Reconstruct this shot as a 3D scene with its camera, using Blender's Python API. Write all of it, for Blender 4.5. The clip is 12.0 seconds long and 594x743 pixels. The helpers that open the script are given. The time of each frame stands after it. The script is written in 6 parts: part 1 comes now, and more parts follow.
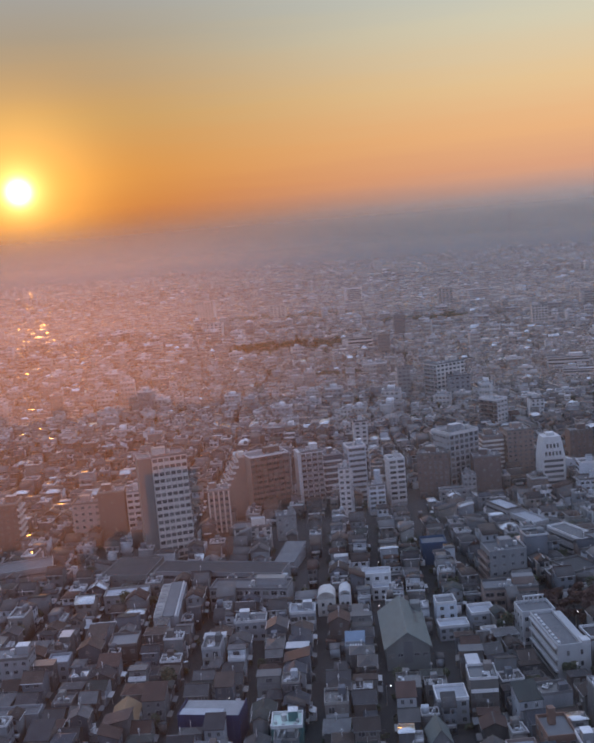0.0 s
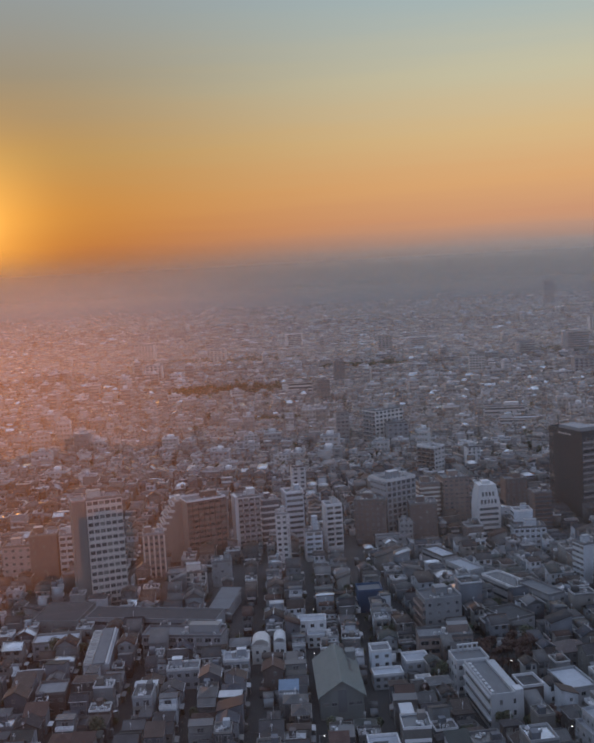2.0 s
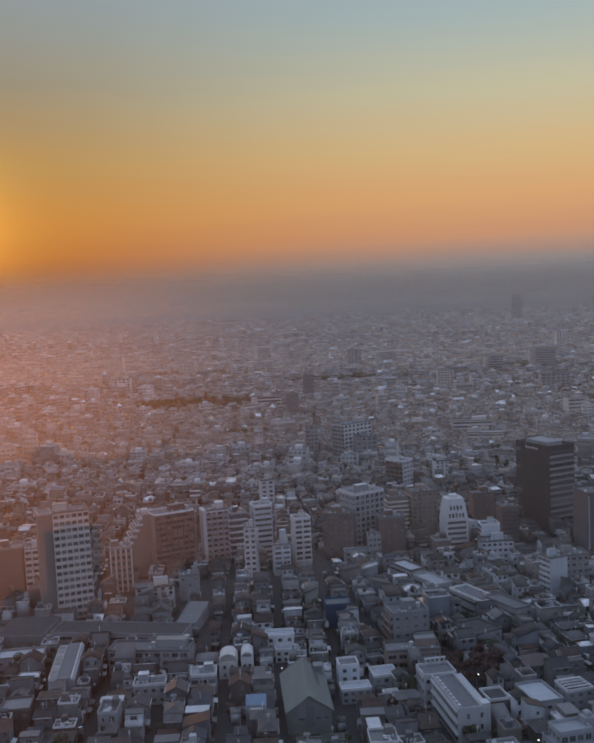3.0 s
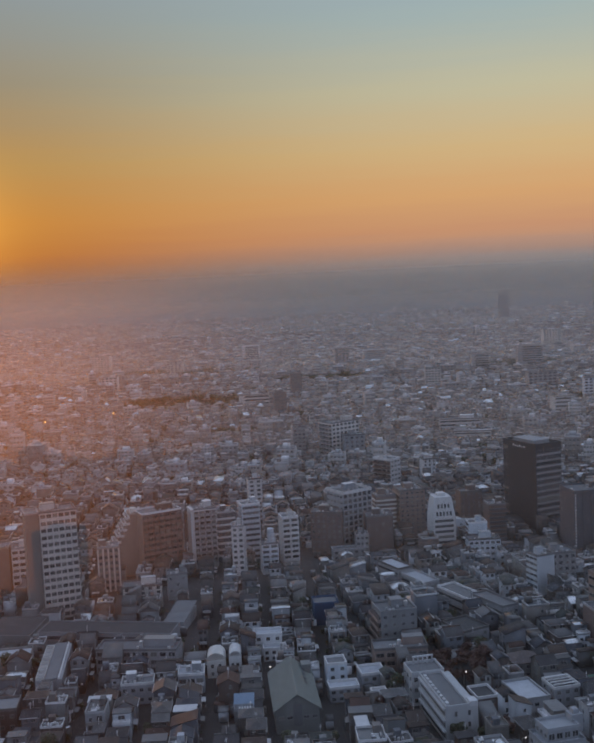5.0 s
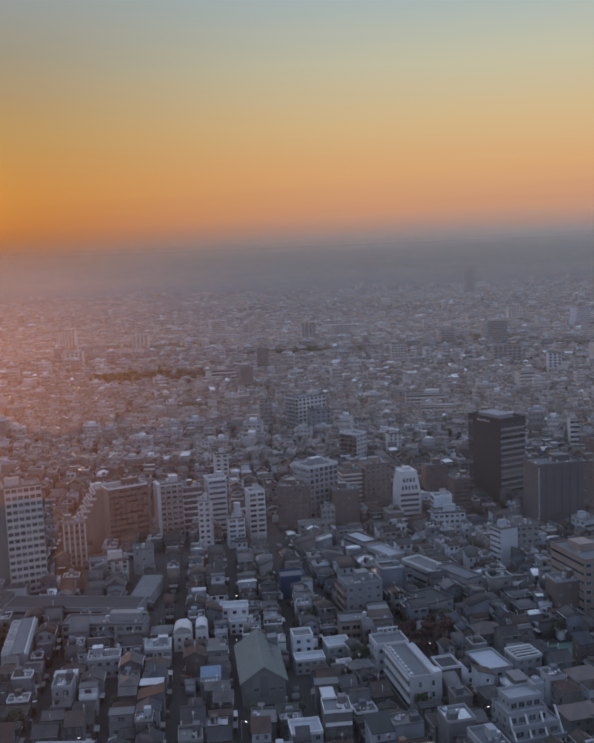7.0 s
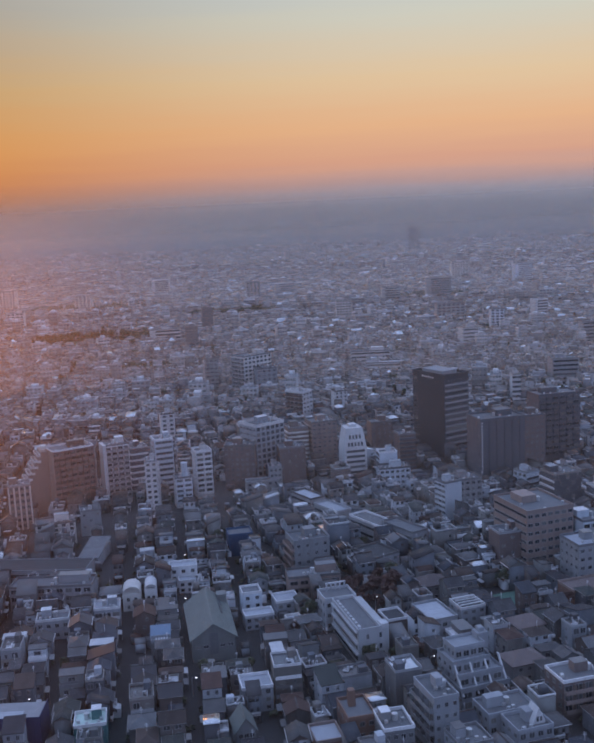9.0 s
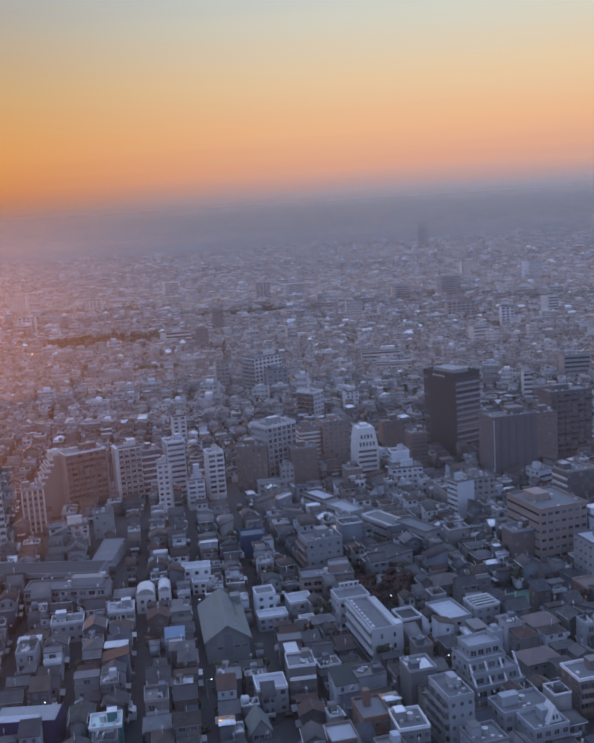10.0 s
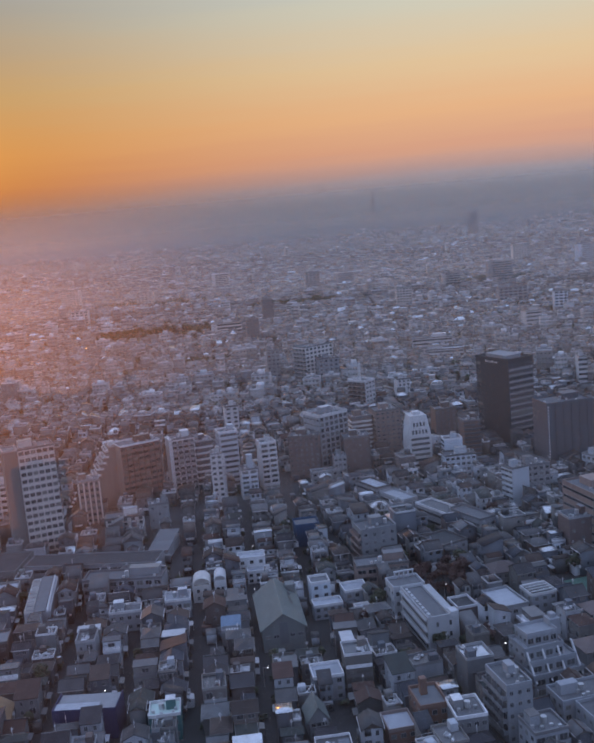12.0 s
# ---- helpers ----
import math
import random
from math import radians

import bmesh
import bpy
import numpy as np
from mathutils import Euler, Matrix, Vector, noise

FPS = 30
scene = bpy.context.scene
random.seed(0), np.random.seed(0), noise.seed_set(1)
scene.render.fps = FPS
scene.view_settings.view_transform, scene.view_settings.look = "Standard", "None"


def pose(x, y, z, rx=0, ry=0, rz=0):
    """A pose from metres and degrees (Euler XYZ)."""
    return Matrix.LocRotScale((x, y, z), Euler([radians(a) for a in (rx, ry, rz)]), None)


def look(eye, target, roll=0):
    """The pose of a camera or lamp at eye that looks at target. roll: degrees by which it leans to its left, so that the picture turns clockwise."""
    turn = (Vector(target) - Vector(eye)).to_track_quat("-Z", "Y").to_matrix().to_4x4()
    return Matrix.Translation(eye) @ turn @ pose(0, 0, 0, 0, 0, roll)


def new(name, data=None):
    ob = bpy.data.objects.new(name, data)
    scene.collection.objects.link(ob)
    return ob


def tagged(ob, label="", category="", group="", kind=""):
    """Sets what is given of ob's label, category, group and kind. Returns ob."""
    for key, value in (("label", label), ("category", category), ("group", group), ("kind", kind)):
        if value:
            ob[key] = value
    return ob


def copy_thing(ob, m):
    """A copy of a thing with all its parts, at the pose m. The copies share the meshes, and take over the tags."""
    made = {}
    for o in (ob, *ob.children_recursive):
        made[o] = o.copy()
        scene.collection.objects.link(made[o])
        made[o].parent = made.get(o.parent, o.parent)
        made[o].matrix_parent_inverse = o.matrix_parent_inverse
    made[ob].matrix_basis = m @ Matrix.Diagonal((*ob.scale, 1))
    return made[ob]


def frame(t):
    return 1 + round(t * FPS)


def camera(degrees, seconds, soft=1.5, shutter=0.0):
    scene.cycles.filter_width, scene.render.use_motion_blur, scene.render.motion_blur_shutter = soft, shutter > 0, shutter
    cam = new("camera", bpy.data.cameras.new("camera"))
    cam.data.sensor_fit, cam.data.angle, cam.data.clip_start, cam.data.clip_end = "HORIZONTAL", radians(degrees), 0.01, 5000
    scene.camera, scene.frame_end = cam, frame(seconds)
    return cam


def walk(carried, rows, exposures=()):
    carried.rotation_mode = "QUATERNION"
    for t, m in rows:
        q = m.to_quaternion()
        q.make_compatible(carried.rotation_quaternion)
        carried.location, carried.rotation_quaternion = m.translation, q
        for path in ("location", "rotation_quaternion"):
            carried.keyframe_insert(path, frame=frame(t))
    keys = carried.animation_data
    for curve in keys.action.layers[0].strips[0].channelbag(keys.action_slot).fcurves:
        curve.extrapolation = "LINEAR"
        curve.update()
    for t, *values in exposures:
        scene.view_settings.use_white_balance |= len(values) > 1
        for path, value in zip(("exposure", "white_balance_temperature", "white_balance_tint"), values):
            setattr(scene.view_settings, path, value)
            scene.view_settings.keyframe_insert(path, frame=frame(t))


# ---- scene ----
# ---------- camera ----------
cam = camera(34.01, 12.0, soft=2.4)
EYE = 140.0
ROWS = [
    (0.0, 81.665, 4.662, 5.650), (0.5, 82.128, 4.400, 6.170), (1.0, 82.781, 3.988, 5.416),
    (1.5, 83.446, 3.510, 3.931), (2.0, 84.065, 3.059, 2.263), (2.5, 84.518, 2.725, 1.047),
    (3.0, 84.769, 2.563, 0.488), (5.0, 84.662, 2.558, -0.239), (5.5, 84.573, 2.516, -0.654),
    (6.0, 84.370, 2.411, -1.140), (6.5, 83.888, 2.308, -1.628), (8.5, 80.693, 2.454, -4.606),
    (9.0, 80.513, 2.586, -5.477), (9.5, 80.505, 2.882, -5.669), (10.0, 80.572, 3.416, -4.968),
    (10.5, 80.592, 4.049, -3.663), (11.0, 80.601, 4.489, -2.459), (11.5, 80.454, 4.731, -1.953),
    (12.0, 80.138, 4.889, -2.155),
]
EXPOSURES = [(0.0, 0.1, 6150, 18), (1.0, 0.0, 6200, 16), (2.5, -0.2, 6450, 13), (6.5, -0.25, 6350, 12), (8.5, 0.12, 5580, 21), (9.0, 0.06, 5580, 21), (10.0, 0.14, 5580, 21), (11.0, 0.05, 5650, 20), (12.0, 0.07, 5750, 19)]
walk(cam, [(t, pose(0.02 * t, 0, EYE, rx, ry, rz)) for t, rx, ry, rz in ROWS], EXPOSURES)

# ---------- sky and sun ----------
SUN_AZ, SUN_EL = 21.2, 3.3          # degrees left of ahead, degrees up
sun_way = Vector((-math.sin(radians(SUN_AZ)) * math.cos(radians(SUN_EL)),
                  math.cos(radians(SUN_AZ)) * math.cos(radians(SUN_EL)), math.sin(radians(SUN_EL))))


def ramp(nt, stops, fac):
    n = nt.nodes.new("ShaderNodeValToRGB")
    el = n.color_ramp.elements
    while len(el) < len(stops):
        el.new(0.5)
    for e, (p, c) in zip(el, stops):
        e.position, e.color = p, (*c, 1)
    nt.links.new(fac, n.inputs[0])
    return n.outputs[0]


def math_node(nt, op, a, b=None, clamp=False):
    n = nt.nodes.new("ShaderNodeMath")
    n.operation, n.use_clamp = op, clamp
    for i, v in enumerate((a, b)):
        if v is None:
            continue
        if isinstance(v, (int, float)):
            n.inputs[i].default_value = v
        else:
            nt.links.new(v, n.inputs[i])
    return n.outputs[0]


def mix_rgb(nt, fac, a, b, mode="MIX"):
    n = nt.nodes.new("ShaderNodeMix")
    n.data_type, n.blend_type = "RGBA", mode
    for sock, v in ((n.inputs["Factor"], fac), (n.inputs[6], a), (n.inputs[7], b)):
        if isinstance(v, (int, float)):
            sock.default_value = v
        elif isinstance(v, tuple):
            sock.default_value = (*v, 1)
        else:
            nt.links.new(v, sock)
    return n.outputs[2]


world = bpy.data.worlds.new("evening_sky")
scene.world = world
world.use_nodes = True
wt = world.node_tree
wt.nodes.clear()
sky = wt.nodes.new("ShaderNodeTexSky")
sky.sky_type, sky.sun_disc = "NISHITA", False
sky.sun_elevation, sky.sun_rotation = radians(SUN_EL), radians(-SUN_AZ)
sky.dust_density, sky.air_density = 4.0, 1.5
geo_dir = wt.nodes.new("ShaderNodeTexCoord")
sep = wt.nodes.new("ShaderNodeSeparateXYZ")
wt.links.new(geo_dir.outputs["Generated"], sep.inputs[0])
level = math_node(wt, "MULTIPLY_ADD", sep.outputs["Z"], 2.0, True)
level.node.inputs[2].default_value = 0.2        # 0 at 5.7 degrees below, 1 at 23.6 degrees up
streak_map = wt.nodes.new("ShaderNodeMapping")
streak_map.inputs["Scale"].default_value = (5.0, 5.0, 90.0)
wt.links.new(geo_dir.outputs["Generated"], streak_map.inputs[0])
streaks = wt.nodes.new("ShaderNodeTexNoise")
streaks.inputs["Scale"].default_value, streaks.inputs["Detail"].default_value = 1.0, 4
wt.links.new(streak_map.outputs[0], streaks.inputs["Vector"])
level = math_node(wt, "ADD", level, math_node(wt, "MULTIPLY", math_node(wt, "SUBTRACT", streaks.outputs[0], 0.5), 0.035))
# last stop, above the view, is raised as unseen fill light for the city
cool = ramp(wt, [(0.0, (0.24, 0.245, 0.27)), (0.185, (0.31, 0.315, 0.34)), (0.215, (0.38, 0.355, 0.355)), (0.25, (0.49, 0.32, 0.25)), (0.29, (0.66, 0.345, 0.195)),
                 (0.36, (0.77, 0.435, 0.195)), (0.45, (0.74, 0.53, 0.265)), (0.56, (0.62, 0.59, 0.40)), (0.70, (0.42, 0.53, 0.52)), (0.86, (0.33, 0.45, 0.55)), (1.0, (0.58, 0.74, 1.02))], level)
warm = ramp(wt, [(0.0, (0.22, 0.09, 0.03)), (0.15, (0.26, 0.09, 0.022)), (0.21, (0.40, 0.14, 0.03)), (0.26, (0.53, 0.18, 0.03)), (0.33, (0.58, 0.245, 0.045)),
                 (0.45, (0.45, 0.27, 0.085)), (0.60, (0.26, 0.23, 0.16)), (0.75, (0.23, 0.26, 0.26)), (0.86, (0.28, 0.36, 0.45)), (1.0, (0.58, 0.74, 1.02))], level)
dot = wt.nodes.new("ShaderNodeVectorMath")
dot.operation = "DOT_PRODUCT"
wt.links.new(geo_dir.outputs["Generated"], dot.inputs[0])
dot.inputs[1].default_value = sun_way
near_sun = math_node(wt, "POWER", math_node(wt, "MAXIMUM", dot.outputs["Value"], 0.0), 17.0)
away = wt.nodes.new("ShaderNodeMapRange")        # the sky turned from the sun is blue, and raised as unseen fill light
away.interpolation_type = "SMOOTHSTEP"
away.inputs["From Min"].default_value, away.inputs["From Max"].default_value = 0.55, -0.35
wt.links.new(dot.outputs["Value"], away.inputs["Value"])
dusk = mix_rgb(wt, away.outputs[0], mix_rgb(wt, near_sun, cool, warm), (0.42, 0.535, 0.75))
halo = math_node(wt, "POWER", math_node(wt, "MAXIMUM", dot.outputs["Value"], 0.0), 420.0)
inner = math_node(wt, "POWER", math_node(wt, "MAXIMUM", dot.outputs["Value"], 0.0), 4000.0)
core = math_node(wt, "POWER", math_node(wt, "MAXIMUM", dot.outputs["Value"], 0.0), 26000.0)
glow = mix_rgb(wt, 1.0, mix_rgb(wt, 1.0, mix_rgb(wt, halo, (0, 0, 0), (0.62, 0.33, 0.06)), mix_rgb(wt, inner, (0, 0, 0), (1.2, 0.75, 0.22)), "ADD"), mix_rgb(wt, core, (0, 0, 0), (6.0, 5.0, 3.2)), "ADD")
bg = wt.nodes.new("ShaderNodeBackground")
wt.links.new(mix_rgb(wt, 1.0, dusk, glow, "ADD"), bg.inputs["Color"])
bg.inputs["Strength"].default_value = 1.0
bg_sky = wt.nodes.new("ShaderNodeBackground")
wt.links.new(sky.outputs[0], bg_sky.inputs["Color"])
bg_sky.inputs["Strength"].default_value = 0.004
both = wt.nodes.new("ShaderNodeAddShader")
wt.links.new(bg.outputs[0], both.inputs[0])
wt.links.new(bg_sky.outputs[0], both.inputs[1])
wout = wt.nodes.new("ShaderNodeOutputWorld")
wt.links.new(both.outputs[0], wout.inputs["Surface"])

lamp = bpy.data.lights.new("sun", "SUN")
lamp.energy, lamp.angle, lamp.color = 0.6, radians(0.6), (1.0, 0.40, 0.05)
sun = new("sun", lamp)
sun.matrix_world = look((0, 0, 300), tuple(Vector((0, 0, 300)) - sun_way))


# ---------- materials ----------
def surface(name, colors, rough=0.7, spec=0.5, metal=0.0, by="object", grain=3.0, stain=0.12, bump=0.15, spread=0.25, polish=0.0, sheet=0.0):
    """A weathered surface whose colour is drawn from colors, piece by piece, with grain, stains and fine relief."""
    m = bpy.data.materials.new(name)
    m.use_nodes = True
    nt = m.node_tree
    b = nt.nodes["Principled BSDF"]
    if by == "object":
        pick = nt.nodes.new("ShaderNodeObjectInfo").outputs["Random"]
    else:
        pick = nt.nodes.new("ShaderNodeNewGeometry").outputs["Random Per Island"]
    n = len(colors)
    if n > 1:
        col = ramp(nt, [(i / n, c) for i, c in enumerate(colors)], pick)
        col.node.color_ramp.interpolation = "CONSTANT"
    else:
        rgb = nt.nodes.new("ShaderNodeRGB")
        rgb.outputs[0].default_value = (*colors[0], 1)
        col = rgb.outputs[0]
    # brightness of each piece
    jit = math_node(nt, "FRACT", math_node(nt, "MULTIPLY", pick, 37.7))
    jit = math_node(nt, "MULTIPLY_ADD", jit, spread)
    jit.node.inputs[2].default_value = 1 - spread / 2
    tc = nt.nodes.new("ShaderNodeTexCoord")
    big = nt.nodes.new("ShaderNodeTexNoise")
    big.inputs["Scale"].default_value = 0.35
    big.inputs["Detail"].default_value = 3
    fine = nt.nodes.new("ShaderNodeTexNoise")
    fine.inputs["Scale"].default_value = grain
    fine.inputs["Detail"].default_value = 4
    streak = nt.nodes.new("ShaderNodeMapping")
    streak.inputs["Scale"].default_value = (1.2, 1.2, 0.25)
    nt.links.new(tc.outputs["Object"], streak.inputs[0])
    nt.links.new(streak.outputs[0], big.inputs["Vector"])
    nt.links.new(tc.outputs["Object"], fine.inputs["Vector"])
    v = math_node(nt, "MULTIPLY_ADD", big.outputs[0], 4 * stain)
    v.node.inputs[2].default_value = 1 - 2.2 * stain
    v2 = math_node(nt, "MULTIPLY_ADD", fine.outputs[0], 2 * stain)
    v2.node.inputs[2].default_value = 1 - stain
    val = math_node(nt, "MULTIPLY", math_node(nt, "MULTIPLY", v, v2), jit)
    comb = nt.nodes.new("ShaderNodeCombineColor")
    for i in range(3):
        nt.links.new(val, comb.inputs[i])
    nt.links.new(mix_rgb(nt, 1.0, col, comb.outputs[0], "MULTIPLY"), b.inputs["Base Color"])
    b.inputs["Metallic"].default_value = metal
    if sheet:           # a share of the pieces is bare metal sheet
        bare = math_node(nt, "GREATER_THAN", math_node(nt, "FRACT", math_node(nt, "MULTIPLY", pick, 53.1)), 1 - sheet)
        nt.links.new(math_node(nt, "MULTIPLY", bare, 0.85), b.inputs["Metallic"])
    b.inputs["Specular IOR Level"].default_value = spec
    r = math_node(nt, "MULTIPLY_ADD", fine.outputs[0], 0.3, True)
    r.node.inputs[2].default_value = rough - 0.15
    if polish:          # some pieces are smoother than others
        odd = math_node(nt, "FRACT", math_node(nt, "MULTIPLY", pick, 91.3))
        r = math_node(nt, "SUBTRACT", r, math_node(nt, "MULTIPLY", math_node(nt, "POWER", odd, 2.0), polish), True)
    if sheet:
        r = math_node(nt, "SUBTRACT", r, math_node(nt, "MULTIPLY", bare, 0.3), True)
        col = mix_rgb(nt, bare, col, (0.55, 0.56, 0.58))
        nt.links.new(mix_rgb(nt, 1.0, col, comb.outputs[0], "MULTIPLY"), b.inputs["Base Color"])
    nt.links.new(r, b.inputs["Roughness"])
    if bump:
        bp = nt.nodes.new("ShaderNodeBump")
        bp.inputs["Strength"].default_value = bump
        bp.inputs["Distance"].default_value = 0.05
        nt.links.new(fine.outputs[0], bp.inputs["Height"])
        nt.links.new(bp.outputs[0], b.inputs["Normal"])
    return m


HOUSE_WALLS = [(0.175, 0.184, 0.193), (0.125, 0.127, 0.132), (0.281, 0.297, 0.321), (0.098, 0.096, 0.098), (0.158, 0.151, 0.145), (0.080, 0.083, 0.095), (0.189, 0.192, 0.189), (0.102, 0.083, 0.079), (0.144, 0.159, 0.181), (0.434, 0.459, 0.496), (0.114, 0.124, 0.143), (0.152, 0.138, 0.132)]
PITCHED = [(0.071, 0.041, 0.034), (0.040, 0.038, 0.043), (0.058, 0.057, 0.060), (0.053, 0.041, 0.037), (0.079, 0.076, 0.079), (0.045, 0.050, 0.063), (0.069, 0.050, 0.043), (0.099, 0.097, 0.099), (0.043, 0.050, 0.048), (0.137, 0.137, 0.142), (0.053, 0.051, 0.055)]
FLATS = [(0.085, 0.086, 0.090), (0.065, 0.066, 0.071), (0.105, 0.107, 0.113), (0.056, 0.056, 0.058), (0.135, 0.135, 0.140), (0.076, 0.083, 0.093), (0.090, 0.085, 0.083), (0.467, 0.474, 0.498)]
# walls and roofs of the plain beyond, with haze painted in as paler, warmer colour
HAZED_WALLS = [(0.353, 0.337, 0.331), (0.263, 0.249, 0.247), (0.411, 0.401, 0.394), (0.216, 0.201, 0.194), (0.314, 0.291, 0.277), (0.365, 0.355, 0.353), (0.239, 0.233, 0.242)]
HAZED_PITCHED = [(0.089, 0.079, 0.076), (0.118, 0.103, 0.100), (0.107, 0.084, 0.074), (0.148, 0.130, 0.125), (0.082, 0.079, 0.084), (0.125, 0.097, 0.084), (0.189, 0.168, 0.162)]
HAZED_FLATS = [(0.176, 0.167, 0.169), (0.139, 0.136, 0.142), (0.234, 0.224, 0.224), (0.116, 0.114, 0.120), (0.190, 0.170, 0.166), (0.155, 0.154, 0.162), (0.511, 0.492, 0.493)]
M = {}
M["wall"] = surface("house_wall", HOUSE_WALLS, 0.8, grain=2.5, stain=0.18, spread=0.4)
M["pitched"] = surface("house_roof", PITCHED, 0.6, spec=0.25, grain=5, bump=0.5, stain=0.2, spread=0.5)
M["flat"] = surface("flat_roof", FLATS, 0.55, grain=2, polish=0.4, sheet=0.1)
M["wall_far"] = surface("city_wall", HOUSE_WALLS, 0.8, by="island", bump=0, stain=0.05)
M["pitched_far"] = surface("city_pitched_roof", PITCHED, 0.6, spec=0.3, spread=0.5, by="island", bump=0, stain=0.05, sheet=0.05)
M["flat_far"] = surface("city_flat_roof", FLATS, 0.55, by="island", bump=0, stain=0.05, polish=0.45, sheet=0.15)
M["wall_pale"] = surface("plain_wall", HAZED_WALLS, 0.75, by="island", bump=0, stain=0.05, spread=0.3)
M["pitched_pale"] = surface("plain_pitched_roof", HAZED_PITCHED, 0.4, spread=0.6, polish=0.25, by="island", bump=0, stain=0.05, sheet=0.06)
M["flat_pale"] = surface("plain_flat_roof", HAZED_FLATS, 0.55, by="island", bump=0, stain=0.05, polish=0.5, sheet=0.25)
M["rim"] = surface("painted_parapet", [(0.32, 0.33, 0.345), (0.18, 0.18, 0.19), (0.68, 0.68, 0.70), (0.25, 0.24, 0.23), (0.14, 0.135, 0.135)], 0.5)
M["frame"] = surface("window_frame_aluminium", [(0.35, 0.36, 0.38)], 0.4, metal=0.4, bump=0)
M["ground"] = surface("asphalt_and_yards", [(0.036, 0.036, 0.038)], 0.85, grain=0.8, stain=0.25)
M["road"] = surface("asphalt_road", [(0.036, 0.036, 0.039)], 0.8, grain=3, stain=0.2)
M["line"] = surface("road_paint", [(0.6, 0.6, 0.58)], 0.7)
M["metal"] = surface("galvanised_metal", [(0.45, 0.46, 0.47), (0.55, 0.55, 0.56)], 0.45, metal=0.5)
M["bark"] = surface("bark", [(0.10, 0.075, 0.055)], 0.9, grain=8)
M["leaf"] = surface("leaves", [(0.045, 0.065, 0.035), (0.06, 0.075, 0.04), (0.08, 0.07, 0.04)], 0.7, by="island", bump=0, spread=0.6)

g = bpy.data.materials.new("window_glass")
g.use_nodes = True
gb = g.node_tree.nodes["Principled BSDF"]
gn = g.node_tree.nodes.new("ShaderNodeObjectInfo")
gc = ramp(g.node_tree, [(0.0, (0.035, 0.037, 0.042)), (0.45, (0.08, 0.082, 0.088)), (0.8, (0.14, 0.14, 0.142)), (1.0, (0.22, 0.21, 0.20))], gn.outputs["Random"])
g.node_tree.links.new(gc, gb.inputs["Base Color"])
gb.inputs["Roughness"].default_value = 0.12
M["glass"] = g


def paint(key, color, rough=0.7, **kw):
    M[key] = surface(key, [color], rough, **kw)
    return M[key]


paint("white_tile", (0.58, 0.58, 0.59)), paint("cream_tile", (0.58, 0.56, 0.54)), paint("tan_tile", (0.26, 0.205, 0.185))
paint("brown_tile", (0.155, 0.122, 0.115)), paint("dark_brown", (0.10, 0.08, 0.078)), paint("grey_wall", (0.29, 0.295, 0.31))
paint("pale_blue_wall", (0.52, 0.57, 0.63)), paint("charcoal", (0.055, 0.058, 0.066), 0.4), paint("slate_wall", (0.095, 0.10, 0.115), 0.5)
paint("pink_wall", (0.40, 0.34, 0.33)), paint("orange_tile", (0.27, 0.215, 0.18)), paint("brick_orange", (0.20, 0.122, 0.095))
paint("umber_tile", (0.185, 0.148, 0.14)), paint("barn_roof", (0.26, 0.165, 0.09), 0.6), paint("blue_roof", (0.13, 0.19, 0.27), 0.5)
paint("school_white", (0.44, 0.45, 0.47))
paint("dull_white", (0.285, 0.30, 0.325)), paint("mid_grey", (0.20, 0.205, 0.215))
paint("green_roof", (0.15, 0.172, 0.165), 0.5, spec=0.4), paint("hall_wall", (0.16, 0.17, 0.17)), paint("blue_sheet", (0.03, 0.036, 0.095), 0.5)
paint("blue_net", (0.04, 0.072, 0.135), 0.7), paint("pale_roof", (0.36, 0.38, 0.42), 0.55), paint("mid_roof", (0.15, 0.155, 0.165), 0.75, spec=0.3), paint("dark_roof", (0.075, 0.076, 0.08), 0.85, spec=0.2)
paint("pale_green_roof", (0.45, 0.58, 0.53), 0.5), paint("teal_wall", (0.06, 0.15, 0.15)), paint("grass", (0.07, 0.085, 0.045), 0.9, grain=1.5)


